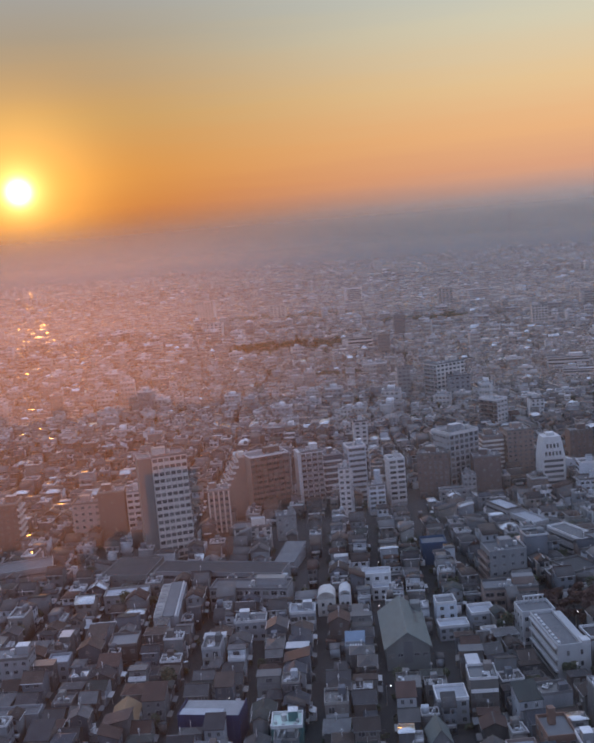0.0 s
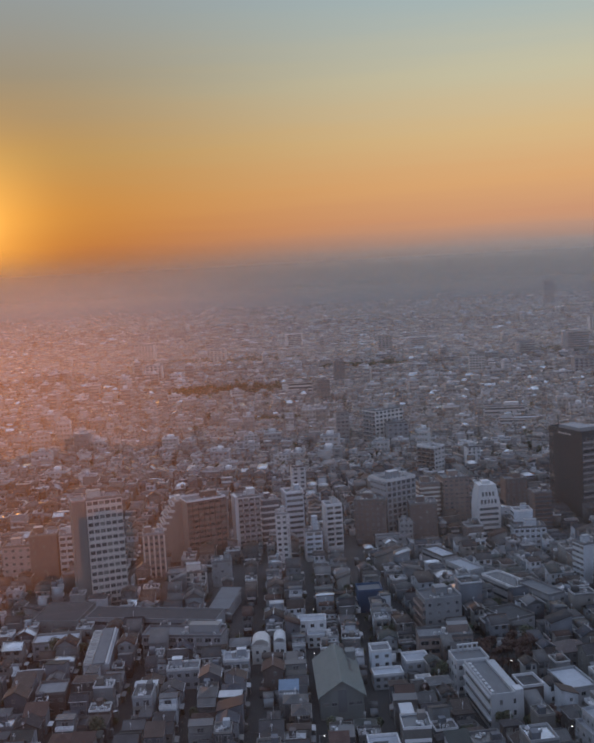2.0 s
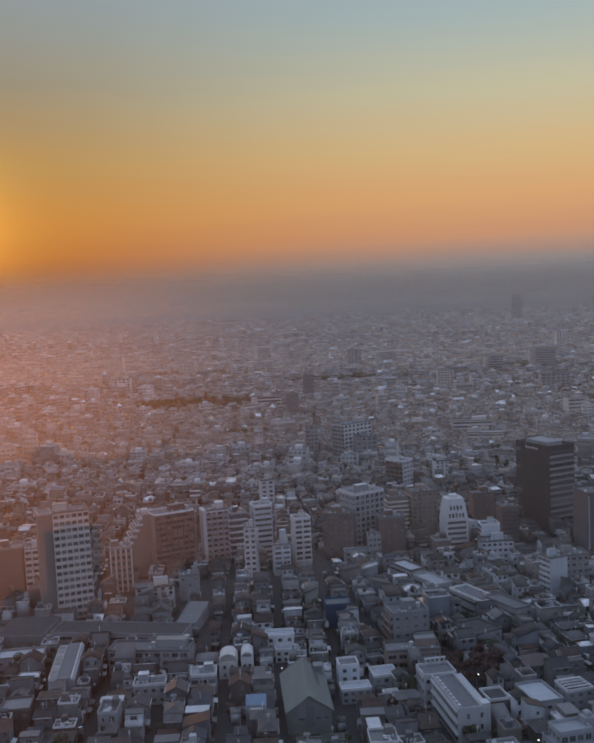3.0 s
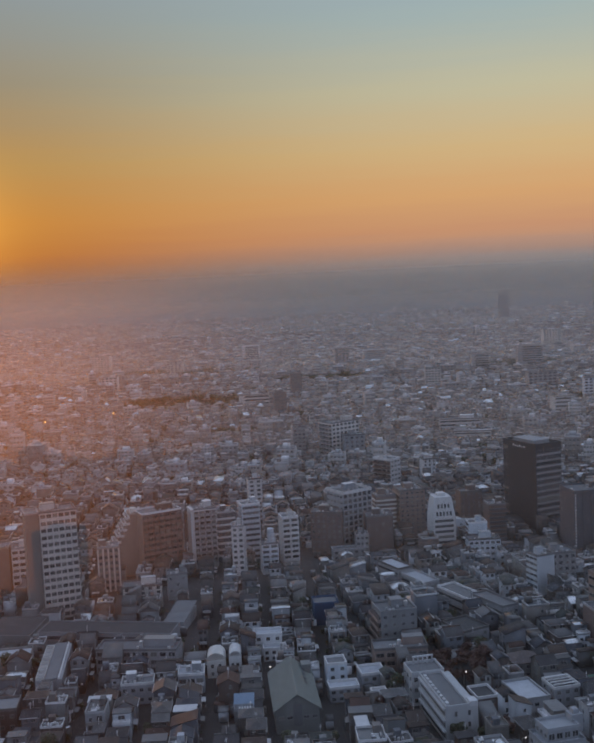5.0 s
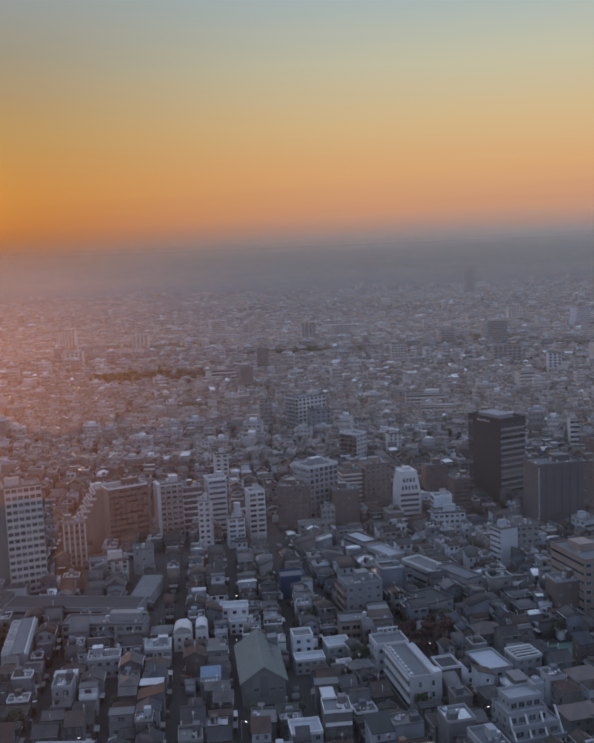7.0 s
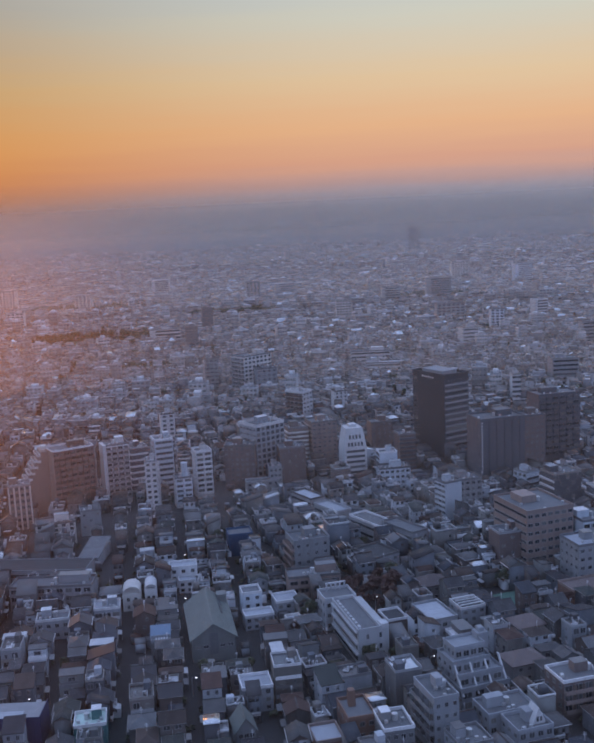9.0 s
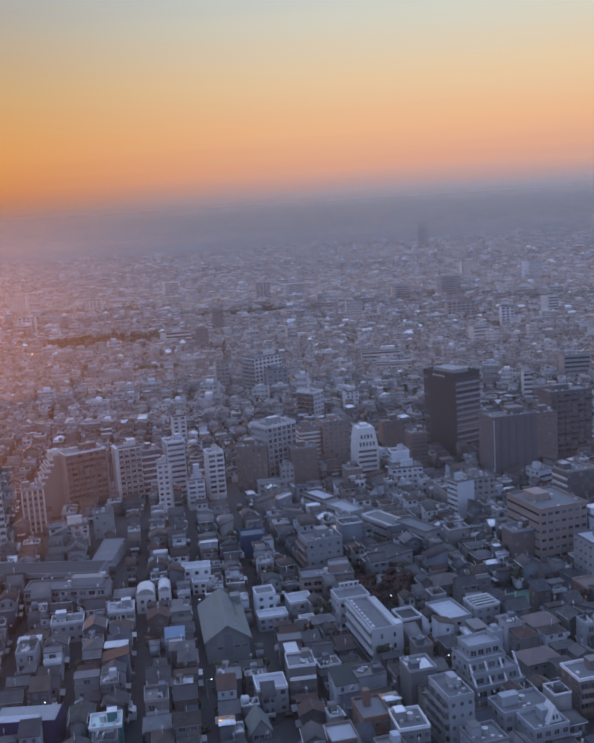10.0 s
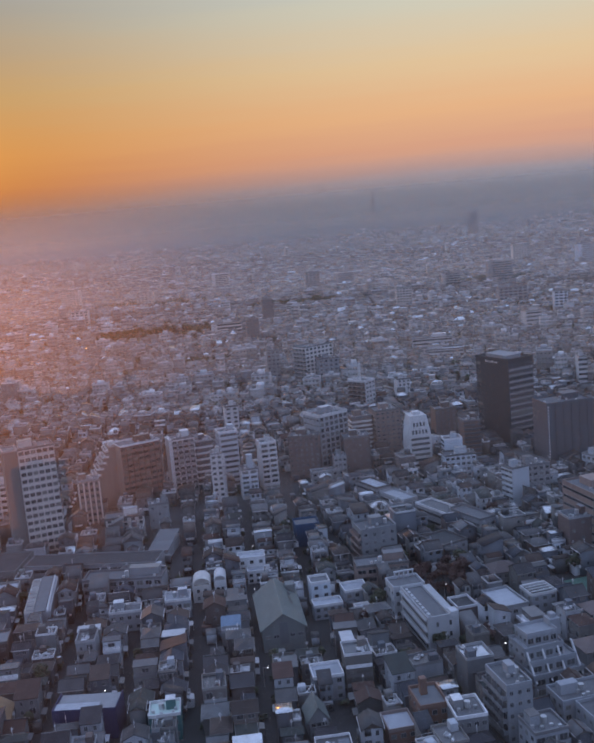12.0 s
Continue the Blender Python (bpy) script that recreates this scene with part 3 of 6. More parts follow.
dt = block("office_tower", "dark slate office tower with a lit stair edge", 129.5, 455, 10, 24, 16, 34.5, 11, "slate_wall", {"left": ("win", 4, 1.2, 0.9)}, group=G1, category="office tower", rim="slate_wall")
# white tile plates paint the row of lit dots down the edge
for i in range(22):
    part("stair_window", Geo().box(0.3, -0.1, 0, 1.0, 0, 0.75), ["white_tile"], dt, at=pose(0, 0, 1.5 + 1.45 * i))
for i in range(5):
    part("pilaster", Geo().box(4.2 + 4.2 * i, -0.35, 0, 4.8 + 4.2 * i, 0, 33.4), ["slate_wall"], dt)
block("apartment_tower", "dark apartment tower with stacked balconies", 172, 493, 8, 24, 14, 37, 12, "slate_wall", {"front": ("balc", 6, "slate_wall"), "left": ("win", 4, 1, 1)}, group=G1, category="apartment tower", rim="slate_wall")
block("apartment_block", "white office with a blank side wall and dark windows", 99.6, 408, 22, 9, 8, 18, 7, "pale_blue_wall", {"left": ("win", 3, 2.2, 1.0)}, group=G1)
block("apartment_block", "pale grey wing with window bays behind a white wall", 107.2, 413, 6, 11, 10, 17.5, 6, "grey_wall", {"front": ("win", 4, 1.5, 1.3)}, group=G1)
block("office_block", "orange tiled office block with a pale flat roof", 114.5, 341.5, 14, 20.5, 24, 24.5, 7, "tan_tile", {"front": ("win", 7, 1.9, 1.3), "left": ("band", 1.1)}, group=G1, category="office block", roof="mid_roof", rim="tan_tile")
block("office_block", "brown low block with a pale roof beside the orange office", 104.5, 344, 10, 11, 9, 16, 5, "brown_tile", {"front": ("win", 3, 1.2, 0.8, 2)}, group=G1, category="office block", roof="mid_roof")
block("apartment_block", "white and black flats with a flat roof", 145.5, 434, 26, 8, 9, 12.5, 4, "pale_blue_wall", {"front": ("slab", "charcoal"), "left": ("win", 3, 1.5, 1.4)}, group=G1)
block("apartment_block", "checkered black and white apartment block", 148, 404, 14, 14, 11, 19.5, 6, "slate_wall", {"front": ("win", 5, 1.5, 1.5, 2), "left": ("slab", "white_tile")}, group=G1)
block("apartment_block", "grey flats with a pale flat roof", 127, 322, 10, 12, 13, 17, 5, "grey_wall", {"front": ("win", 4, 1.5, 1.2), "left": ("win", 4, 1.2, 1.1)}, group=G1, roof="pale_roof")
block("apartment_block", "blue-grey flats beside the grey block", 136.5, 342, 10, 13, 12, 19, 6, "pale_blue_wall", {"front": ("balc", 4, "grey_wall")}, group=G1)

block("apartment_tower", "brown-grey tower behind a dark slate office", 154, 462, 8, 11, 12, 33.5, 11, "brown_tile", {"front": ("win", 4, 1.2, 1.0), "left": ("win", 4, 1, 1)}, group=G1, category="apartment tower", rim="slate_wall")
block("low_building", "low annexe with a flat roof by the avenue", 14, 474, 6, 17, 6, 6, 2, "grey_wall", {"front": ("win", 5, 1.4, 1.1)}, group=G1, category="building", pent=False)

# towers further out
G2 = "scattered tall buildings in the distance"
block("apartment_tower", "pale apartment tower far across the city", 155, 1170, -4, 18.5, 14, 29, 9, "cream_tile", {"front": ("win", 5, 2.2, 1.5)}, group=G2, category="apartment tower")
block("apartment_block", "large white slab of flats with a shaded side", 25, 744, 35, 27, 16, 29.5, 9, "cream_tile", {"front": ("win", 7, 2.2, 1.5), "left": ("balc", 4, "grey_wall")}, group=G2)
block("apartment_block", "low grey block in front of a white slab", 34, 735, 10, 16, 10, 21, 6, "grey_wall", {"front": ("win", 4, 1.8, 1.3)}, group=G2)
block("apartment_block", "slim pale flats beyond the avenue", -5, 770, 8, 10, 10, 26, 8, "grey_wall", {"front": ("win", 3, 1.8, 1.3), "left": ("balc", 3, "cream_tile")}, group=G2)
block("apartment_block", "dark balcony front with a white end wall", 58.5, 626, 45, 10, 15, 21.5, 7, "white_tile", {"left": ("balc", 4, "brown_tile"), "front": ("win", 3, 1.5, 1.2)}, group=G2)
block("apartment_block", "white small tower of flats", 83, 650, 10, 9, 9, 16, 6, "white_tile", {"front": ("win", 3, 1.2, 1.3)}, group=G2)
block("school_building", "long white low building with banded windows", 123, 842, -4, 35, 14, 14, 4, "white_tile", {"front": ("band", 1.4), "left": ("band", 1.4)}, group=G2, category="school")
block("school_building", "white low building with a flat roof", 128, 796, -8, 30, 14, 10.5, 3, "white_tile", {"front": ("band", 1.4), "left": ("band", 1.4)}, group=G2, category="school", roof="pale_roof")
block("apartment_block", "slim white flats between low houses", -33, 590, 10, 8.5, 9, 20, 7, "white_tile", {"front": ("win", 2, 2.0, 1.2)}, group=G2)
block("school_building", "pale school building beside a dark park", -66, 1075, 4, 34, 14, 16, 4, "cream_tile", {"front": ("band", 1.5)}, group=G2, category="school")
block("apartment_tower", "brown-grey flats beside a pale school", -25, 1000, 4, 13, 12, 26, 8, "mid_grey", {"front": ("win", 4, 1.8, 1.4)}, group=G2, category="apartment tower")
block("apartment_tower", "grey slim tower of flats", -8, 1150, 4, 13, 12, 31, 10, "mid_grey", {"front": ("win", 4, 1.8, 1.4)}, group=G2, category="apartment tower")
for i, (x, y, w, h, wall) in enumerate([(610, 2900, 30, 72, "grey_wall"), (318, 1392, 36, 33, "grey_wall"), (270, 1128, 34, 22, "grey_wall"), (505, 1560, 30, 36, "pale_blue_wall"), (-330, 1560, 30, 34, "cream_tile"), (-95, 1700, 30, 30, "cream_tile"),
                                        (60, 1500, 22, 33, "grey_wall"), (110, 1560, 30, 24, "grey_wall"), (-200, 1490, 24, 26, "cream_tile"), (250, 1380, 26, 24, "cream_tile"), (440, 1720, 30, 34, "cream_tile"),
                                        (240, 900, 16, 22, "white_tile"), (300, 1010, 14, 26, "pale_blue_wall"), (350, 880, 18, 24, "grey_wall"), (-260, 1280, 22, 24, "cream_tile"), (380, 1100, 16, 24, "white_tile"),
                                        (202, 630, 5, 24, "white_tile"), (255, 700, 20, 21, "grey_wall")]):
    block("apartment_block", "distant %s apartment block rising over low houses" % {"slate_wall": "dark", "grey_wall": "grey", "pale_blue_wall": "pale", "brown_tile": "brown", "cream_tile": "cream", "white_tile": "white"}[wall],
          x, y, -8 + 5 * (i % 4), w, 14, h, max(5, int(h / 3.2)), wall, {"front": ("band", 1.5)} if i % 2 else {"front": ("win", max(3, int(w / 5)), 2.4, 1.5)}, group=G2, pent=i % 3 != 0)


# ---------- larger buildings among the houses ----------
# stepped terraces of flats beside the dark block
x, y, yaw, w, d = -92, 462, 18, 12.5, 11
KEEP_OUT.append((x, y, yaw, w, d))
sb = thing("terraced_flats", x, y, yaw, "tan terraced flats stepping up to a blank wall", "apartment block", G1)
for i in range(5):
    part("terrace", Geo().box(1.6 * i, 0, 0, 1.6 * (i + 1), d, 17 + 2.8 * i), ["tan_tile"], sb)
    part("railing", Geo().rim(1.6 * i - 0.3, -0.4, 17 + 2.8 * i, 1.6 * (i + 1) - 0.05, d, 18.1 + 2.8 * i, 0.16), ["white_tile"], sb)
    part("balcony", Geo().box(1.6 * i, -0.9, 14.2 + 2.8 * i, 1.6 * (i + 1) - 0.1, 0, 15.2 + 2.8 * i), ["white_tile"], sb)
part("blank_wall", Geo().box(8, -0.2, 0, w, d, 30.5), ["tan_tile"], sb)
part("roof_house", Geo().box(9, 3, 30.5, 11.5, 6.5, 32.6, 0, 0.1), ["cream_tile"], sb)

# the hall with a green pitched roof
x, y, yaw, w, d = -11.6, 289, 5.0, 14.6, 31
KEEP_OUT.append((x, y, yaw, w, d))
hall = thing("hall", x, y, yaw, "large hall with a dull green pitched roof", "hall")
q = Geo().box(0.5, 0.8, 0, w - 0.5, d - 0.6, 7.6)
q.add([(0.5, 0.8, 7.6), (w - 0.5, 0.8, 7.6), (w / 2, 0.8, 12.3)], [(0, 1, 2)])
q.add([(0.5, d - 0.6, 7.6), (w - 0.5, d - 0.6, 7.6), (w / 2, d - 0.6, 12.3)], [(0, 2, 1)])
part("wall", q, ["hall_wall"], hall)
roof = part("roof", Geo().gable(-0.3, -0.2, w + 0.3, d, 7.4, 5.2, "y", 0, 0.3), ["green_roof"], hall)
pitch = math.degrees(math.atan2(5.2, w / 2 + 0.3))
for i in range(34):        # standing seams
    for s in (-1, 1):
        part("seam", Geo().box(-0.04, 0, 0, 0.04, 8.95, 0.06), ["green_roof"], roof, at=pose(-0.3 if s < 0 else w + 0.3, 0.2 + 0.92 * i, 7.7, 0, 0, -90 if s < 0 else 90) @ pose(0, 0, 0, pitch))
part("door_panel", Geo().box(w / 2 - 1.4, 0.6, 2.4, w / 2 + 1.4, 0.82, 9.6), ["mid_roof"], hall)
for i in range(4):
    part("skylight", Geo().box(-0.6, -1.0, 0, 0.6, 1.0, 0.14), ["charcoal"], roof, at=pose(w - 3.2, 15 + 3.6 * i, 10.12, 0, pitch))
part("roof_house", Geo().box(w - 3.6, 26, 7.5, w - 0.5, 30, 11.5), ["hall_wall"], hall)
for i in range(5):
    part("window", window_mesh(1.6, 1.0), None, hall, at=pose(2.2 + 2.6 * i, 0.8, 4.6))

# the white school with a long wing
x, y, yaw, w, d = 40, 278.5, 10.5, 10.0, 26
KEEP_OUT.append((x, y, yaw, w, d))
sc = thing("school_building", x, y, yaw, "long white concrete building with a grey flat roof", "school")
part("body", Geo().box(0, 0, 0, w, d, 11), ["school_white"], sc)
part("parapet", Geo().rim(-0.1, -0.1, 11, w - 2.6, d, 12, 0.35), ["school_white"], sc)
part("roof", Geo().box(0.3, 0.3, 10.9, w - 2.9, d - 0.3, 11.15), ["mid_roof"], sc)
part("stair_block", Geo().box(w - 2.6, -0.1, 11, w, 3.4, 12.6, 0, 0.08), ["school_white"], sc)
part("walkway", Geo().box(w - 2.6, 3.6, 11, w, d, 11.3), ["school_white"], sc)
for i in range(9):
    part("air_conditioner", Geo().box(0.6, 1.5 + 2.6 * i, 11.15, 1.5, 3.0 + 2.6 * i, 12.2, 0, 0.06), ["school_white"], sc)
for i in range(3):
    part("window", window_mesh(d - 2.4, 1.7, 11), None, sc, at=face_pose("left", w, d, d / 2, 1.0 + 3.6 * i))
    part("floor_band", Geo().box(0.5, -0.8, 0, d - 0.5, 0, 0.5), ["school_white"], sc, at=face_pose("left", w, d, 0, 3.2 + 3.6 * i))
    for c in range(2):
        part("window", window_mesh(0.8, 1.5, 0), None, sc, at=pose(3.0 + 4.2 * c, -0.001, 1.2 + 3.6 * i))
x, y = 33.0, 305.5
KEEP_OUT.append((x, y, yaw, 11, 9))
wing = block("school_building", "white wing with roof arcade at the end of a long building", x, y, 10.5, 11, 9, 11.5, 3, "school_white", {"front": ("win", 4, 1.1, 1.3), "left": ("win", 3, 1.1, 1.3)}, category="school", pent=False, rim="school_white", roof="mid_roof")
for i in range(5):
    part("arcade_post", Geo().box(3 + 1.6 * i, 8.0, 10.6, 3.4 + 1.6 * i, 8.4, 13.0), ["school_white"], wing)
part("arcade_beam", Geo().box(2.8, 7.9, 13.0, 10.0, 8.5, 13.4), ["school_white"], wing)

# foreground flats
block("apartment_block", "grey-white flats with balconies and flat roof", 51, 225, 12, 7, 12.5, 16.5, 5, "dull_white", {"front": ("win", 3, 0.9, 1.1), "left": ("balc", 4, "mid_grey")}, roof="mid_roof", rim="dull_white")
x, y, yaw = 63.5, 246, 14
KEEP_OUT.append((x, y, yaw, 15.5, 14))
tf = thing("terraced_flats", x, y, yaw, "white terraced flats with set-back floors", "apartment block")
for i, (x0, y0, x1, y1, z0, z1) in enumerate([(0, 0, 15.5, 14, 0, 6), (0.6, 2.2, 14.5, 14, 6, 9), (0, 4.6, 12, 14, 9, 12), (2, 7.0, 11.5, 14, 12, 15)]):
    fl = part("floor", Geo().box(x0, y0, z0, x1, y1, z1), ["dull_white"], tf)
    part("parapet", Geo().rim(x0 - 0.1, y0 - 0.1, z1, x1 + 0.1, y1, z1 + 0.9, 0.2), ["dull_white"], tf)
    for c in range(4):
        for zz in ((0.8, 3.8) if i == 0 else (z0 + 0.6,)):
            part("window", window_mesh((x1 - x0) / 4 * 0.7, 1.6), None, fl, at=pose(x0 + (x1 - x0) / 4 * (c + 0.5), y0 - 0.001, zz))
    for c in range(3):
        part("window", window_mesh(1.1, 1.2), None, fl, at=pose(x0, y0 + (y1 - y0) / 3 * (c + 0.5), z0 + 0.9, 0, 0, -90))
for c in range(4):      # slanting white frames before the set-back floors
    fx = 0.4 + 4.75 * c
    q = Geo().add([(fx, -0.5, 4.6), (fx + 0.45, -0.5, 4.6), (fx + 0.45, 5.0, 12.4), (fx, 5.0, 12.4), (fx, 0.3, 4.6), (fx + 0.45, 0.3, 4.6), (fx + 0.45, 5.8, 12.4), (fx, 5.8, 12.4)],
                  [(0, 1, 2, 3), (4, 7, 6, 5), (0, 4, 5, 1), (1, 5, 6, 2), (2, 6, 7, 3), (3, 7, 4, 0)])
    part("slanting_frame", q, ["white_tile"], tf, "white slanting concrete frame")
part("roof_house", Geo().box(11, 10, 12, 14.5, 13.5, 17, 0, 0.1), ["dull_white"], tf)
part("water_tank", Geo().box(11.8, 10.6, 17, 13.6, 12.6, 18.4, 0, 0.25), ["dull_white"], tf)
ob_ = block("apartment_block", "orange brick building with a tall chimney block", 29.6, 230, 8, 7.5, 11, 10.5, 3, "brick_orange", {"front": ("win", 3, 1.2, 1.2), "left": ("win", 3, 1.0, 1.2)}, roof="mid_roof", rim="brick_orange", pent=False)
part("chimney", Geo().box(2.2, 6.5, 9.5, 4.0, 8.5, 14.2, 0, 0.12), ["brick_orange"], ob_)
block("apartment_block", "grey concrete flats beside an orange brick building", 37.5, 222, 6, 8, 10, 11, 3, "mid_grey", {"front": ("win", 4, 1.1, 1.2)}, roof="mid_roof")
block("apartment_block", "brick house with a large flat pale roof", 20.8, 227, 8, 7.5, 9, 6.5, 2, "brick_orange", {"front": ("win", 3, 1.2, 1.1)}, roof="pale_roof", rim="tan_tile", pent=False)
block("apartment_block", "white cubic house with square windows", 3.2, 255.5, 6, 8.8, 8.5, 8, 3, "dull_white", {"front": ("win", 3, 1.2, 1.2), "left": ("win", 2, 1.2, 1.2)}, roof="pale_roof", pent=False)
block("apartment_block", "pale flats with a broad low roof", 66, 228, 12, 14, 9, 9, 3, "dull_white", {"front": ("win", 5, 1.4, 1.3), "left": ("win", 3, 1.2, 1.2)}, roof="mid_roof", rim="dull_white")
block("apartment_block", "white stepped house with roof terraces", 54.8, 214, 12, 9, 9, 9.5, 3, "dull_white", {"front": ("balc", 3, "dull_white"), "left": ("win", 3, 1.2, 1.2)}, roof="mid_roof")
gd = block("apartment_block", "white house with roof terraces and a white gable", 71, 219, 12, 10, 9, 9, 3, "dull_white", {"front": ("win", 4, 1.4, 1.4), "left": ("win", 3, 1.2, 1.2)}, roof="mid_roof", rim="dull_white")
block("apartment_block", "brown flats with pale balconies and a flat roof", 89, 236, 10, 12, 10, 12, 4, "brown_tile", {"front": ("balc", 4, "tan_tile"), "left": ("win", 3, 1.2, 1.2)}, roof="mid_roof")

q = Geo().add([(5.2, 2.2, 8.2), (9.2, 2.2, 8.2), (7.2, 2.2, 12.6), (5.2, 6.4, 8.2), (9.2, 6.4, 8.2), (7.2, 6.4, 12.6)], [(0, 1, 2), (3, 5, 4), (0, 2, 5, 3), (1, 4, 5, 2), (0, 3, 4, 1)])
part("gable", q, ["white_tile"], gd, "white pointed gable on the roof")
for c in range(2):
    part("window", window_mesh(0.5, 1.2, 0), None, gd, at=pose(6.7 + 1.0 * c, 2.199, 9.0))

# the building wrapped in blue sheeting
x, y, yaw, w, d = -69, 248.5, -4, 17.6, 10
KEEP_OUT.append((x, y, yaw, w, d))
bs = thing("sheeted_building", x, y, yaw, "building site wrapped in deep blue sheeting", "building site")
part("body", Geo().box(0.3, 0.3, 0, w - 0.3, d, 8.4), ["grey_wall"], bs)
for i in range(10):
    q = Geo()
    for k in range(4):
        q.box(1.76 * i + 0.02, 0.02 * ((i + k) % 3), 2.3 * k + 0.02, 1.76 * (i + 1) - 0.02, 0.14, 2.3 * (k + 1) - 0.02)
    part("sheet", q, ["blue_sheet"], bs)
part("sheet", Geo().box(-0.1, 0.1, 0, 0.1, d, 9.2), ["blue_sheet"], bs)
part("sheet", Geo().box(w - 0.1, 0.1, 0, w + 0.1, d, 9.2), ["blue_sheet"], bs)
part("roof", Geo().box(0.2, 1.0, 8.4, 12.5, 4.5, 8.75), ["pale_roof"], bs)
block("house", "dark green house with a pale green roof terrace", -42, 243, 4, 8.5, 8, 8, 2, "teal_wall", {"front": ("win", 3, 1.2, 1.2)}, roof="pale_green_roof", rim="white_tile", category="house")
block("house", "house wrapped in blue building netting", 2.8, 384, 6, 10, 9, 9.5, 3, "blue_net", {}, roof="mid_roof", rim="blue_net", category="house", pent=False)

# long low buildings below the white tower
block("workshop", "long low workshop with a dark flat roof", -106, 369, -9, 54, 13, 8, 2, "grey_wall", {"front": ("band", 1.3)}, roof="dark_roof", rim="mid_grey", category="workshop", pent=False, top=0.4)
block("school_building", "grey three-storey building with wide windows", -78, 344, -6, 30, 10, 9.5, 3, "grey_wall", {"front": ("win", 9, 2.2, 1.5)}, roof="mid_roof", category="school")
block("apartment_block", "cream low flats under the terraced block", -80, 413, 10, 17, 10, 10.5, 5, "cream_tile", {"front": ("win", 5, 1.5, 1.2)}, group=G1)
block("apartment_block", "narrow grey flats below the dark block", -62, 424, 10, 9, 8, 12, 4, "grey_wall", {"front": ("win", 3, 1.0, 1.1, 2)}, group=G1)
x, y, yaw, w, d = -58.7, 383, -9, 8.8, 21
KEEP_OUT.append((x, y, yaw, w, d))
pr = thing("shed", x, y, yaw, "low building with one broad sloping pale roof", "shed")
part("wall", Geo().box(0.3, 0.3, 0, w - 0.3, d - 0.3, 4.6), ["grey_wall"], pr)
q = Geo().add([(0, 0, 4.4), (w, 0, 4.4), (w, d, 6.4), (0, d, 6.4), (0, 0, 4.7), (w, 0, 4.7), (w, d, 6.7), (0, d, 6.7)], [(0, 3, 2, 1), (4, 5, 6, 7), (0, 1, 5, 4), (1, 2, 6, 5), (2, 3, 7, 6), (3, 0, 4, 7)])
part("roof", q, ["mid_roof"], pr)
x, y, yaw, w, d = -94, 320.5, 7, 9.0, 34
KEEP_OUT.append((x, y, yaw, w, d))
ln = thing("long_house", x, y, yaw, "long narrow flats with a pale ribbed roof", "apartment block")
part("body", Geo().box(0, 0, 0, w, d, 8), ["grey_wall"], ln)
part("roof", Geo().box(3.2, 0, 8, w - 1.6, d, 8.5, 0, 0.1), ["mid_roof"], ln)
for i in range(8):
    part("terrace", Geo().rim(0.1, 0.4 + 3.85 * i, 8, 3.0, 3.6 + 3.85 * i, 8.9, 0.15), ["cream_tile"], ln)
part("gutter_wall", Geo().box(w - 1.3, 0, 8, w - 0.9, d, 8.7), ["white_tile"], ln)
block("warehouse", "plain low warehouse with a dull flat roof", -127.3, 367, -5, 19.5, 22, 8, 2, "hall_wall", {"front": ("win", 5, 1.2, 0.9)}, roof="dark_roof", rim="hall_wall", category="warehouse", pent=False, top=0.3)
block("warehouse", "wide low warehouse with a pale shallow roof", -196, 366, 20, 46, 14, 8, 2, "grey_wall", {"front": ("band", 1.1)}, roof="mid_roof", category="warehouse", pent=False)
block("workshop", "low building with a broad pale roof", -120, 346, 8, 17, 9, 7, 2, "grey_wall", {"front": ("win", 5, 1.3, 1.1)}, roof="pale_roof", category="workshop", pent=False)
# white roofed low buildings in front of the office towers
for x, y, w, d, h, rf, lab in ((42, 431, 8, 17, 8, "pale_roof", "low building with a bright white roof"), (51, 409, 8, 18, 8, "pale_roof", "low building with a bright white metal roof"),
                               (66, 385, 9, 22, 8, "mid_roof", "long low building with a grey flat roof"), (77, 372, 8, 20, 9, "mid_roof", "long grey flat-roofed building with white edges"),
                               (58, 352, 12, 14, 7, "dark_roof", "low dark-roofed building with a white parapet")):
    block("low_building", lab, x, y, 28, w, d, h, 2, "grey_wall", {"front": ("win", 3, 1.3, 1.1), "left": ("band", 1.1)}, roof=rf, rim="rim", category="building", pent=False)
block("apartment_block", "grey balcony flats with slanted terraces", 27, 349, 12, 14, 12, 17, 5, "mid_grey", {"front": ("win", 4, 1.2, 1.2), "left": ("balc", 4, "tan_tile")}, pent=True, rim="mid_grey")
block("apartment_block", "wide low flats with long balconies", 23, 331, 3, 19, 9, 10, 3, "tan_tile", {"front": ("balc", 5, "tan_tile")}, roof="mid_roof")
block("low_building", "low building with a pale flat roof and white edge", 66, 292, 14, 9.5, 15, 7, 2, "grey_wall", {"front": ("win", 3, 1.4, 1.1)}, roof="pale_roof", category="building", pent=False)
block("low_building", "dark flat roof with a pale kerb round it", 52.5, 296, 12, 7, 9, 6.5, 2, "brown_tile", {"front": ("win", 2, 1.2, 1.1)}, roof="dark_roof", category="building", pent=False)


